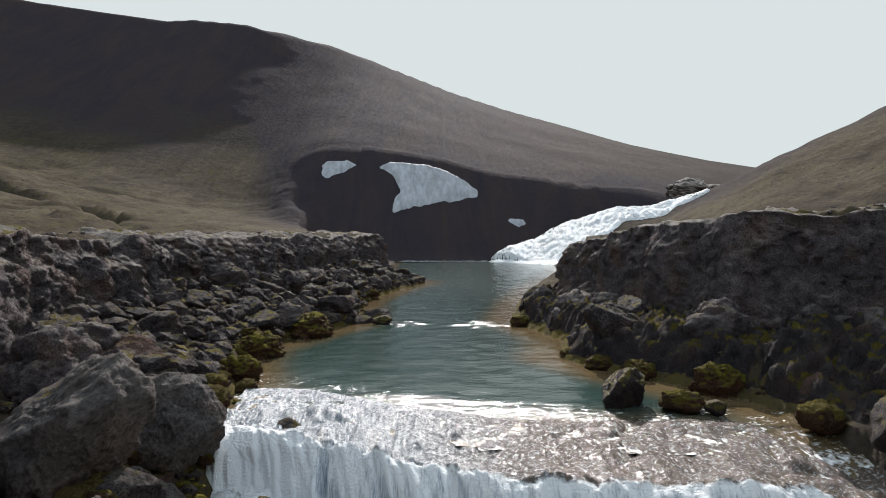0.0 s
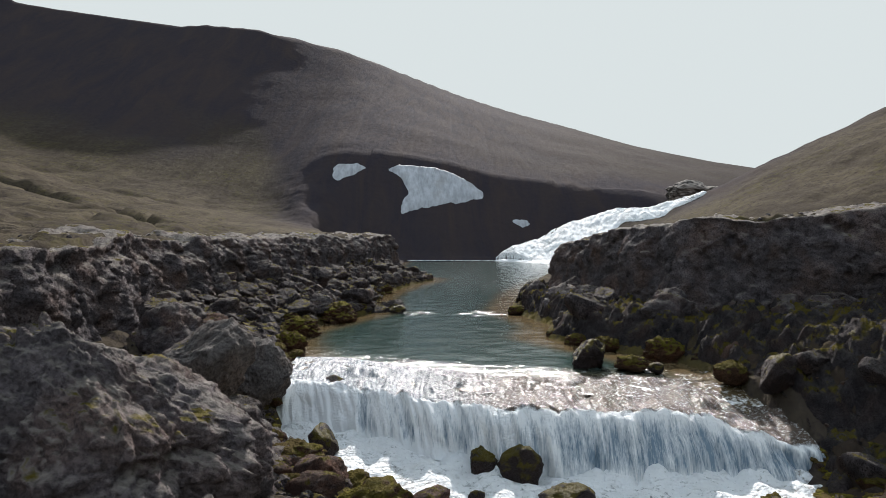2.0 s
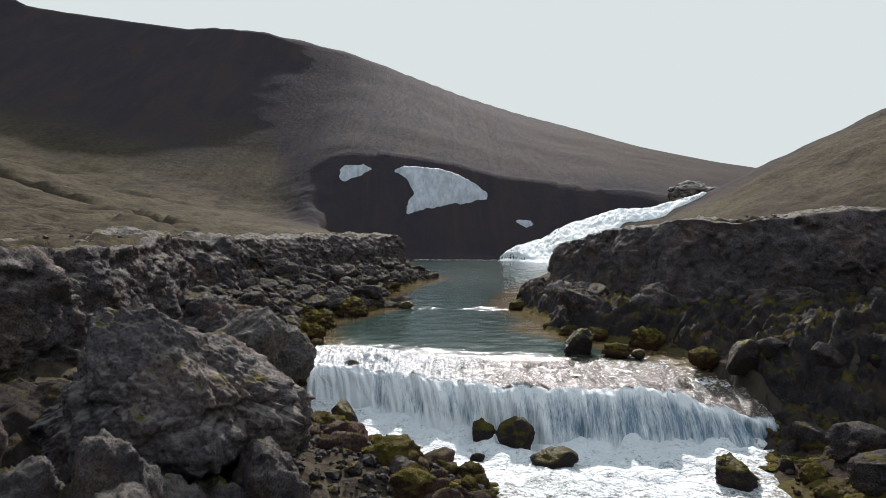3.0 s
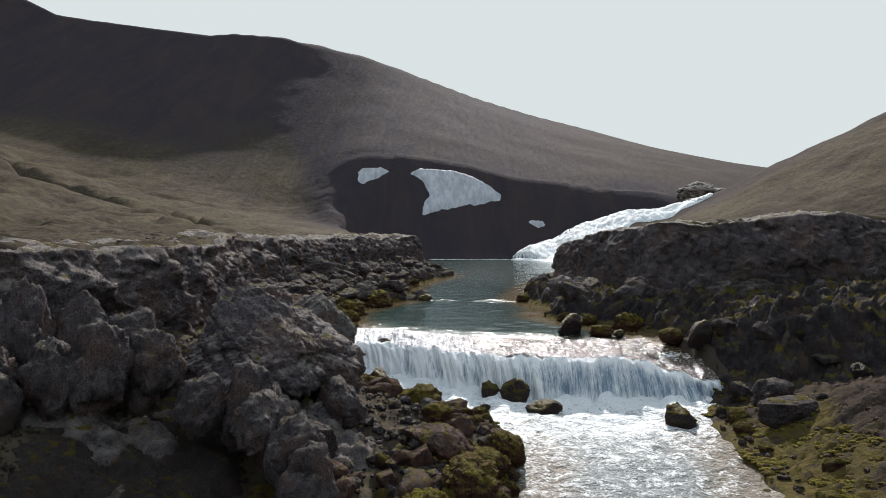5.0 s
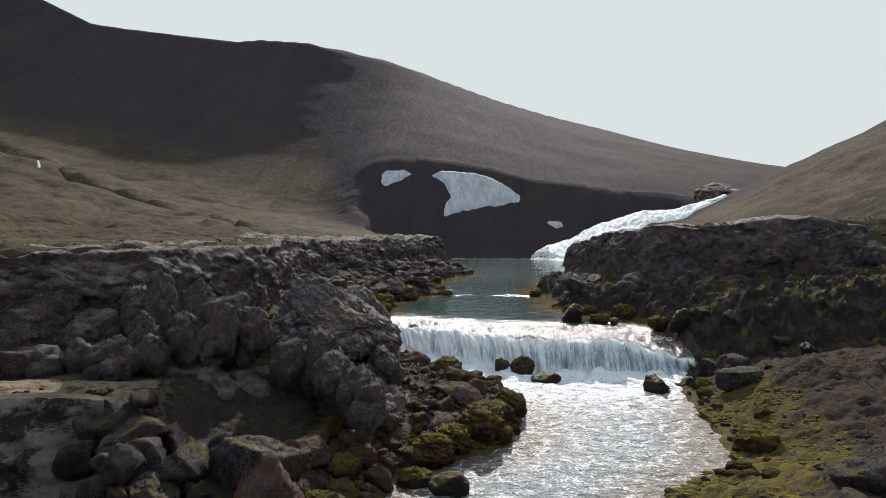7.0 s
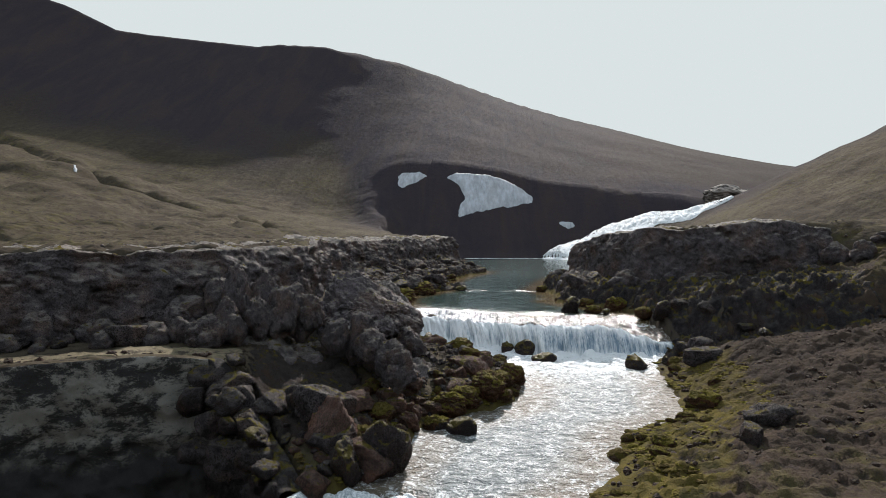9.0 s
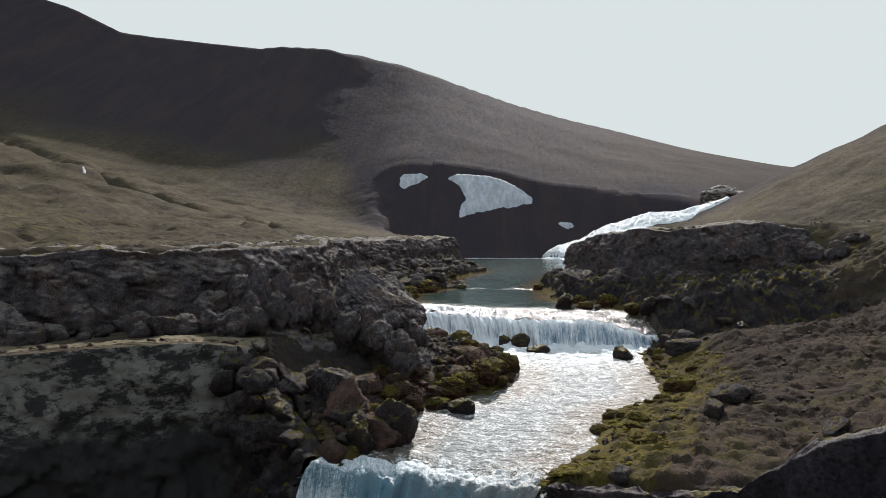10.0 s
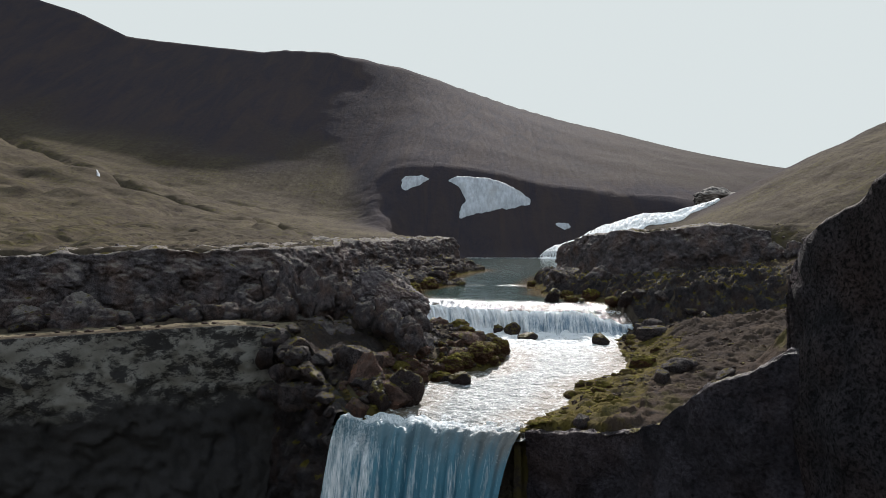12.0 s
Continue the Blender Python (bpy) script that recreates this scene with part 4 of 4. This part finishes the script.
    me.materials.append(mat)
    me.update()
    return me


def moss_material():
    m, nt, p = material("moss")
    col = blend(nt, tex(nt, "noise", 4, 6, 0.7), (0.058, 0.058, 0.011), (0.23, 0.195, 0.030))
    col = blend(nt, ramp(nt, tex(nt, "noise", 26, 5, 0.7), (0.4, 0.6), (0.6, 0.0)), col, (0.050, 0.038, 0.014))
    geo = nt.nodes.new("ShaderNodeNewGeometry")
    col = blend(nt, ramp(nt, geo.outputs["Random Per Island"], (0.25, 0.0), (0.85, 0.9)), col, (0.085, 0.062, 0.026))
    nt.links.new(col, p.inputs["Base Color"])
    p.inputs["Roughness"].default_value = 0.95
    p.inputs["Specular IOR Level"].default_value = 0.03
    b = bump(nt, p, tex(nt, "F1", 14), 0.9, 0.07)
    bump(nt, p, tex(nt, "noise", 45, 4, 0.7), 0.9, 0.03, b)
    return m


MAT_MOSS = moss_material()


def cap_mesh(rock, seed):
    """Cushions of moss that grow over the top of a rock."""
    P = np.empty(len(rock.vertices) * 3)
    rock.vertices.foreach_get("co", P)
    P = P.reshape(-1, 3)
    N = np.empty(len(rock.vertices) * 3)
    rock.vertex_normals.foreach_get("vector", N)
    N = N.reshape(-1, 3)
    tri = np.array([list(f.vertices) for f in rock.polygons])
    grow = N[:, 2] + 0.75 * fbm(P * 1.9 + seed, 3) - 0.66
    tri = tri[(grow[tri] > -0.10).all(1)]
    P = P + N * (0.075 * smooth(-0.05, 0.35, grow) - 0.03 + 0.03 * billow(P * 5 + seed, 2) * smooth(0, 0.3, grow))[:, None]
    tag = np.arange(len(P))
    for _ in range(60):
        low = tag[tri].min(1)
        new_tag = tag.copy()
        np.minimum.at(new_tag, tri.ravel(), np.repeat(low, 3))
        if (new_tag == tag).all():
            break
        tag = new_tag
    ids, count = np.unique(tag[tri[:, 0]], return_counts=True)
    made = []
    for k in ids[count > 14]:
        v, q, used = thin(P, tri[tag[tri[:, 0]] == k])
        made.append(mesh_from("moss_cushion", v, q, MAT_MOSS))
    return made


ROCKS = {}
CAPS = {}
for kind, mat, how, count in (("lava", MAT_KNOB, "lava", 6), ("rusty", MAT_RUSTY, "angular", 5), ("angular", MAT_ROCK, "angular", 5), ("mossy", MAT_MOSSROCK, "round", 4), ("wet", MAT_WET, "angular", 3)):
    ROCKS[kind] = [[rock_mesh(kind + "_boulder", 11 * k + 5 * len(kind), how, detail, mat) for detail in ((4, 4, 5) if kind == "mossy" else (3, 4, 5))] for k in range(count)]
for kind in ("mossy", "wet"):
    for k, sizes in enumerate(ROCKS[kind]):
        for me in sizes:
            if kind == "mossy" or k == 1:
                CAPS[me.name] = cap_mesh(me, 3.3 * k)
LABELS = {"rusty": "rusty brown basalt rock beside the stream", "lava": "dark pitted lava boulder with lichen on top", "angular": "grey angular basalt boulder lying in the talus",
          "mossy": "rounded boulder covered in yellow-green moss", "wet": "dark wet basalt boulder standing in the stream"}


def boulder(kind, x, y, rx, ry, rz, sink=0.35, turn=0.0, base=None, label="", group="", mesh=None, tilt=0.0, shape=None):
    """One boulder, its foot sunk into what it lies on."""
    z = base if base is not None else height(x, y)
    ob = new({"lava": "lava_boulder", "angular": "basalt_boulder", "rusty": "rusty_boulder", "mossy": "mossy_boulder", "wet": "wet_boulder"}[kind], mesh or ROCKS[kind][(int(abs(x * 7.3 + y * 3.1)) if shape is None else shape) % len(ROCKS[kind])][0 if max(rx, rz) < 0.34 else 1 if max(rx, rz) < 0.7 else 2])
    ob.matrix_world = Matrix.Translation((x, y, z + rz * (1 - 2 * sink))) @ Euler((tilt, tilt * 0.7, turn)).to_matrix().to_4x4() @ Matrix.Diagonal((rx, ry, rz, 1))
    if ob.data.name in CAPS:
        for me in CAPS[ob.data.name]:
            cap = new("moss_cushion", me)
            cap.parent = ob
            tagged(cap, "yellow-green moss cushion")
    return tagged(ob, label or LABELS[kind], "boulder", group)


# the large ones, each at its own place
boulder("lava", -5.5, 4.3, 2.05, 1.8, 1.9, 0.30, 0.0, 0.4, "big peaked lava boulder with pale crusted top", mesh=rock_mesh("large_boulder", 77, "peaked", 7, MAT_KNOB))
boulder("angular", -6.25, 10.5, 1.45, 1.25, 1.45, 0.25, 0.9, 0.0, "sharp-edged grey basalt block leaning by the fall", mesh=rock_mesh("sharp_boulder", 23, "angular", 6, MAT_BLOCK), tilt=0.25)
boulder("angular", -5.8, 13.4, 1.05, 1.0, 1.1, 0.25, 2.1, -0.45, "grey basalt block at the edge of the fall", mesh=rock_mesh("edge_boulder", 41, "angular", 6, MAT_BLOCK), tilt=-0.2)
boulder("rusty", -8.4, 15.9, 1.3, 1.0, 0.85, 0.3, 0.3, 0.5, "rusty brown basalt boulder below the wall")
for x, y, r, h, s, z in ((-9.5, 0.5, 0.66, 1.35, 1, 1.35), (-8.6, 1.0, 0.72, 1.2, 2, 1.2), (-7.6, -0.1, 0.78, 1.0, 3, 1.1), (-9.4, -0.7, 0.66, 0.95, 4, 0.95), (-9.7, -1.7, 0.85, 0.75, 5, 0.7),
                         (-8.3, -0.5, 0.6, 0.85, 6, 1.0), (-8.9, -1.3, 0.5, 0.6, 7, 0.9), (-6.9, 0.7, 0.7, 0.9, 8, 1.0), (-10.8, -1.4, 0.6, 0.55, 9, 0.8), (-11.6, -1.9, 0.65, 0.5, 10, 0.8), (-10.5, 1.2, 0.8, 1.0, 11, 1.4),
                         (-13.2, -2.0, 0.6, 0.5, 12, 0.9), (-15.2, -2.6, 0.8, 0.7, 13, 0.9), (-18.2, -4.6, 0.8, 0.7, 14, 0.8), (-7.8, 1.7, 0.8, 1.0, 15, 1.2), (-4.2, 0.2, 0.75, 0.8, 16, -0.1), (-4.8, 1.0, 0.8, 1.0, 17, 0.1),
                         (-2.9, -1.5, 0.6, 0.7, 18, -0.45), (-3.4, -0.6, 0.62, 0.75, 19, -0.3), (-5.6, 0.4, 0.6, 0.7, 20, 0.4)):
    boulder("lava", x, y, r, r * 0.9, h, 0.25, s * 1.3, z, "knobbly grey lava boulder below the rim", "boulders below the western rim")
boulder("angular", -4.8, -4.3, 0.85, 0.8, 0.85, 0.3, 0.7, -1.0, "dark pointed block at the foot of the scree", tilt=0.3)
boulder("rusty", -4.3, -5.3, 0.95, 0.9, 1.1, 0.3, 1.9, -1.75, "dark rusty block beside the lower fall's lip", tilt=0.2)
for x, y, r, h in ((6.1, 28.6, 1.4, 1.35), (6.5, 24.2, 1.2, 1.2), (7.0, 20.4, 1.0, 0.85), (5.3, 33.6, 1.2, 1.3), (7.8, 26.5, 1.3, 1.2), (8.2, 22.3, 1.2, 0.9)):
    boulder("lava", x, y, r, r, h, 0.3, x, 0.0, "smooth black lava boulder at the pool's edge", "boulders at the pool")
for x, y, r, h, k in ((-5.9, 27.6, 1.25, 0.75, "mossy"), (-5.5, 31.8, 1.1, 0.7, "angular"), (-3.6, 32.6, 0.9, 0.8, "angular"), (-3.0, 31.5, 0.55, 0.3, "wet"), (-6.6, 22.6, 0.9, 0.6, "mossy"), (-6.2, 19.0, 0.7, 0.5, "mossy"),
                      (4.7, 16.3, 0.75, 0.62, "wet"), (6.0, 15.7, 0.55, 0.35, "mossy"), (7.6, 17.3, 0.75, 0.55, "mossy"), (9.6, 15.6, 0.7, 0.62, "rusty"), (6.7, 15.3, 0.3, 0.2, "wet"), (5.2, 20.6, 0.6, 0.3, "mossy"),
                      (4.6, 22.6, 0.5, 0.25, "mossy"), (6.0, 19.2, 0.7, 0.4, "mossy"), (8.6, 14.2, 0.6, 0.4, "mossy"), (3.9, 31.0, 0.6, 0.4, "mossy")):
    boulder(k, x, y, r, r * 0.9, h, 0.3, x + y, 0.0 if k != "angular" else None, group="rocks round the pool")
for x, y, r, h, k in ((-3.45, 12.0, 0.58, 0.55, "wet"), (0.85, 11.0, 0.62, 0.45, "wet"), (1.75, 10.4, 0.6, 0.58, "wet"), (2.65, 9.2, 0.6, 0.38, "wet"), (6.95, 8.2, 0.72, 0.5, "wet"), (-0.7, -2.1, 0.5, 0.45, "wet"),
                      (-1.45, -1.9, 0.4, 0.3, "wet"), (0.6, 9.3, 0.22, 0.2, "wet"), (-2.6, -5.6, 0.75, 1.0, "wet"), (-3.5, -6.3, 0.6, 0.8, "wet"), (-0.2, 8.6, 0.35, 0.25, "wet")):
    boulder(k, x, y, r, r * 0.9, h, 0.3, x * 2, float(water_level(np.array([x]), np.array([y]))[0][0]) - 0.05, group="rocks standing in the stream")
for x, y, r, h, k in ((9.9, 7.9, 0.75, 0.6, "angular"), (9.5, 6.2, 0.75, 0.5, "angular"), (7.9, 0.8, 0.65, 0.45, "mossy"), (8.3, -3.6, 0.62, 0.55, "angular"), (7.4, -5.0, 0.42, 0.38, "angular"), (9.0, -3.2, 0.4, 0.3, "angular"),
                      (-4.95, -4.1, 0.8, 0.75, "angular"), (-4.2, -5.4, 0.7, 0.6, "angular"), (-1.3, -0.4, 0.75, 0.5, "mossy"), (0.05, 1.4, 0.85, 0.7, "mossy"), (0.95, 3.9, 0.7, 0.55, "mossy"), (-1.6, -1.7, 0.5, 0.45, "mossy")):
    boulder(k, x, y, r, r * 0.9, h, 0.28, x * 3 + y, group="boulders on the banks")


for x, y, r, h, z in ((-8.5, -4.0, 0.55, 0.5, 0.0), (-7.9, -4.1, 0.7, 0.6, -0.4), (-7.2, -4.6, 0.65, 0.6, -0.8), (-8.8, -4.5, 0.5, 0.6, -0.7), (-7.8, -4.9, 0.6, 0.7, -1.3), (-6.6, -5.4, 0.7, 0.6, -1.1),
                      (-8.2, -5.2, 0.5, 0.6, -2.0), (-7.0, -5.7, 0.65, 0.7, -2.0), (-6.0, -6.3, 0.6, 0.6, -1.7), (-6.3, -4.6, 0.6, 0.5, -0.7)):
    boulder("angular", x, y, r, r * 0.9, h, 0.35, x * 5 + y, z, "dark rough rock sticking out of the canyon bank", "rocks in the canyon's corner", tilt=0.3 * math.sin(x * 9))
boulder("lava", 59, 146, 10.0, 6, 4.0, 0.3, 0.4, 13.4, "broad pale lava outcrop above the cascade", mesh=rock_mesh("outcrop", 91, "lava", 6, MAT_OUTCROP))
for x, y, r, h, s in ((-4.3, 2.0, 0.9, 0.8, 1), (-3.3, 3.4, 0.8, 0.8, 4), (-3.5, 1.2, 0.75, 0.7, 6), (-4.0, 6.4, 0.8, 0.9, 10), (-4.7, 8.2, 0.9, 0.8, 11), (-5.2, 10.2, 0.8, 0.7, 12),
                      (-7.4, 8.8, 1.0, 0.8, 13), (-8.3, 13.2, 1.1, 0.9, 14)):
    boulder("lava" if s % 3 else "angular", x, y, r, r * 0.85, h, 0.3, s * 2.1, group="outcrop beside the stream", tilt=0.2 * math.sin(s * 5))


def scatter(seed, kinds, count, box, rule, sizes, group, flat=0.75):
    """Boulders thrown at random where the rule lets them lie, none deep inside another."""
    rs = np.random.RandomState(seed)
    n = count * 14
    x, y = rs.uniform(box[0], box[1], n), rs.uniform(box[2], box[3], n)
    r = sizes[0] + (sizes[1] - sizes[0]) * rs.uniform(0, 1, n) ** 2.2
    ok = rule(x, y)
    x, y, r = x[ok], y[ok], r[ok]
    z = lay(x, y)[0]
    kept = []
    for i in range(len(x)):
        if len(kept) >= count:
            break
        if all((x[i] - x[j]) ** 2 + (y[i] - y[j]) ** 2 > (0.62 * (r[i] + r[j])) ** 2 for j in kept):
            kept.append(i)
    for i in kept:
        k = kinds[rs.randint(len(kinds))]
        ob = boulder(k, x[i], y[i], r[i] * rs.uniform(0.85, 1.25), r[i], r[i] * rs.uniform(flat - 0.15, flat + 0.2), rs.uniform(0.22, 0.36), rs.uniform(0, 6.3), z[i], group=group, shape=rs.randint(len(ROCKS[k])), tilt=rs.uniform(-0.4, 0.4))


def dry(x, y):
    return -np.maximum(within(x, y, POOL), within(x, y, STREAM))


scatter(1, ("angular", "lava", "angular"), 190, (-13, -2, 15.5, 62), lambda x, y: (dry(x, y) > 0.5) & (within(x, y, PLATEAU_WEST) < -0.1) & (x < 0), (0.22, 0.95), "talus boulders below the western wall")
scatter(2, ("mossy", "mossy", "angular"), 60, (-8, 2, 13, 45), lambda x, y: (np.abs(dry(x, y) - 0.1) < 0.4) & (x < 0), (0.25, 0.6), "mossy rocks at the pool's edge", 0.6)
scatter(3, ("rusty", "rusty", "mossy"), 150, (-7, 2.5, -6.5, 13), lambda x, y: (dry(x, y) > 0.0) & (dry(x, y) < 2.3) & (x < 2.6), (0.2, 0.75), "mossy rocks beside the stream", 0.7)
scatter(4, ("angular", "lava"), 6, (-8, -1, -6, 12), lambda x, y: (dry(x, y) > 2.0) & (within(x, y, PLATEAU_WEST) < -0.3) & (within(x, y, CANYON) < -0.8), (0.15, 0.5), "boulders on the scree")
scatter(5, ("lava", "angular"), 18, (4, 16, 16, 38), lambda x, y: (dry(x, y) > 0.3) & (within(x, y, PLATEAU_EAST) < -0.2), (0.3, 0.95), "talus boulders below the eastern wall")
scatter(6, ("angular",), 14, (7.5, 17, -5, 13), lambda x, y: (dry(x, y) > 1.8) & (within(x, y, CANYON) < -0.8), (0.08, 0.26), "stones on the eastern bank")
scatter(7, ("mossy",), 26, (3, 10, -8, 10), lambda x, y: (dry(x, y) > -0.15) & (dry(x, y) < 1.6) & (within(x, y, CANYON) < -0.5), (0.18, 0.42), "mossy rocks beside the stream", 0.6)
scatter(8, ("lava", "lava", "angular"), 60, (-32, -11.5, -14, 1.5), lambda x, y: (within(x, y, PLATEAU_WEST) < -0.1) & (within(x, y, PLATEAU_WEST) > -2.1), (0.25, 1.05), "boulders below the western rim", 0.85)


scatter(9, ("wet", "angular"), 14, (7.0, 13.5, 8.3, 13.2), lambda x, y: (dry(x, y) > -0.1), (0.2, 0.62), "dark rocks beside the fall", 0.9)
scatter(10, ("rusty", "angular", "angular"), 18, (-9, -3.5, -9, -3), lambda x, y: (within(x, y, CANYON) < 0.0) & (within(x, y, CANYON) > -1.7) & (dry(x, y) > 0.2) & (x > -8.2), (0.15, 0.42), "rocks along the canyon's edge", 0.8)
scatter(11, ("angular", "lava"), 9, (2.5, 11, -13, -5), lambda x, y: (within(x, y, CANYON) < 0.1) & (within(x, y, CANYON) > -0.9) & (dry(x, y) > 0.5), (0.2, 0.55), "rocks along the canyon's edge", 0.7)
scatter(12, ("lava",), 24, (6.5, 24, 15, 34), lambda x, y: (within(x, y, PLATEAU_EAST) < 0.0) & (within(x, y, PLATEAU_EAST) > -2.2) & (dry(x, y) > 0.2), (0.4, 1.1), "talus boulders below the eastern wall", 0.9)


rs_face = np.random.RandomState(14)
for k in range(22):
    f, drop = rs_face.uniform(0, 1), rs_face.uniform(0, 1) ** 1.3
    x, y = np.interp(f, (0, 0.45, 1), (-7.9, -6.0, -4.7)), np.interp(f, (0, 0.45, 1), (-4.5, -6.2, -7.8))
    size = rs_face.uniform(0.2, 0.45)
    boulder("angular" if k % 3 else "wet", x - 0.1 + 0.3 * drop, y - 0.25 - 0.45 * drop, size, size * 0.9, size * 0.8, 0.4, k * 1.7, np.interp(f, (0, 1), (0.3, -2.0)) - 3.6 * drop,
            "dark rough rock sticking out of the canyon bank", "rocks in the canyon's corner", tilt=rs_face.uniform(-0.5, 0.5))


def stones(name, seed, count, box, rule, sizes, mat, label):
    """Loose stones too many to count, in one mesh."""
    rs = np.random.RandomState(seed)
    bm = bmesh.new()
    bmesh.ops.create_icosphere(bm, subdivisions=1, radius=1.0)
    base, tri = np.array([v.co[:] for v in bm.verts]), np.array([[v.index for v in f.verts] for f in bm.faces])
    bm.free()
    x, y = rs.uniform(box[0], box[1], count * 6), rs.uniform(box[2], box[3], count * 6)
    ok = rule(x, y)
    x, y = x[ok][:count], y[ok][:count]
    z = lay(x, y)[0]
    V, Fc = [], []
    for i in range(len(x)):
        r = sizes[0] + (sizes[1] - sizes[0]) * rs.uniform() ** 3
        V.append(base * (rs.uniform(0.7, 1.1, (len(base), 1))) @ np.array(Euler(rs.uniform(0, 6, 3)).to_matrix()) * r * (1, 1, 0.8) + (x[i], y[i], z[i] + 0.25 * r))
        Fc.append(tri + i * len(base))
    return tagged(new(name, mesh_from(name, np.concatenate(V), np.concatenate(Fc), mat, flat=True)), label, "stones", kind="stuff")


stones("scree_gravel", 37, 3500, (-10, -3, -5, 6), lambda x, y: (capsule(x, y, -8.4, 4.2, -5.2, -3.6, 2.2) > 0) & (within(x, y, CANYON) < -0.3), (0.02, 0.10), MAT_CINDER, "fine black cinder gravel on the scree")
stones("loose_stones", 31, 6000, (-9, 1, -7, 62), lambda x, y: (dry(x, y) > 0.1) & (within(x, y, PLATEAU_WEST) < 0.2) & (within(x, y, CANYON) < -0.3) & (capsule(x, y, -8.4, 4.2, -5.2, -3.6, 2.5) < 0.05) & ((y > 3) | (x > -5.5)), (0.05, 0.24), MAT_ROCK, "loose grey stones scattered over the talus")
stones("loose_stones", 32, 6500, (3, 20, -8, 36), lambda x, y: (dry(x, y) > 0.2) & (within(x, y, PLATEAU_EAST) < 0.2) & (within(x, y, CANYON) < -0.3), (0.03, 0.15), MAT_RUBBLE, "small dark stones strewn over the eastern bank")
stones("ledge_stones", 36, 700, (-30, -5, -18, -3), lambda x, y: (within(x, y, CANYON) > -1.2) & (within(x, y, CANYON) < -0.1) & (x < -6), (0.04, 0.2), MAT_RUBBLE, "earthy stones along the broken ledge edge")
stones("talus_rubble", 35, 1500, (-13, 0, 15, 62), lambda x, y: (dry(x, y) > 0.2) & (within(x, y, PLATEAU_WEST) < 0.3), (0.16, 0.5), MAT_ROCK, "heap of dark angular rubble below the wall")
stones("rim_stones", 33, 700, (-34, 0, -3, 62), lambda x, y: (within(x, y, PLATEAU_WEST) > 0.0) & (within(x, y, PLATEAU_WEST) < 5.0) & (within(x, y, PLATEAU_WEST) > 1.5), (0.04, 0.16), MAT_LAVA, "lichened lava rubble along the western rim")
stones("rim_stones", 34, 400, (6, 40, 6, 60), lambda x, y: (within(x, y, PLATEAU_EAST) > 0.0) & (within(x, y, PLATEAU_EAST) < 5.0), (0.04, 0.15), MAT_LAVA, "lichened lava rubble along the eastern rim")


def moss_lumps(seed, count, box, rule):
    """Low cushions of moss, too many to count."""
    rs = np.random.RandomState(seed)
    bm = bmesh.new()
    bmesh.ops.create_icosphere(bm, subdivisions=2, radius=1.0)
    base, tri = np.array([v.co[:] for v in bm.verts]), np.array([[v.index for v in f.verts] for f in bm.faces])
    bm.free()
    x, y = rs.uniform(box[0], box[1], count * 12), rs.uniform(box[2], box[3], count * 12)
    up = base[:, 2] > -0.3
    tri = tri[up[tri].all(1)]
    ok = rule(x, y) & (fbm(np.stack([x, y, 0 * x], 1) * 0.7 + 3, 3) > 0.02)
    x, y = x[ok][:count], y[ok][:count]
    z = lay(x, y)[0]
    V, Fc = [], []
    for i in range(len(x)):
        r = 0.035 + 0.11 * rs.uniform() ** 2
        lumpy = base * rs.uniform(0.75, 1.15, (len(base), 1))
        V.append(lumpy * (r * rs.uniform(0.8, 1.6), r, r * rs.uniform(0.25, 0.5)) + (x[i], y[i], z[i] + 0.02))
        Fc.append(tri + i * len(base))
    return tagged(new("moss", mesh_from("moss", np.concatenate(V), np.concatenate(Fc), MAT_MOSS)), "bright yellow-green moss cushions along the bank", "moss", kind="stuff")


moss_lumps(51, 6000, (1.5, 11, -8.5, 11), lambda x, y: (dry(x, y) > -0.1) & (dry(x, y) < 2.8) & (x > 1.5 + 0.35 * (y + 8)) & (within(x, y, CANYON) < -0.1))
moss_lumps(52, 2500, (-8, 2, -7, 40), lambda x, y: (dry(x, y) > 0.0) & (dry(x, y) < 1.3) & (x < 1.5))
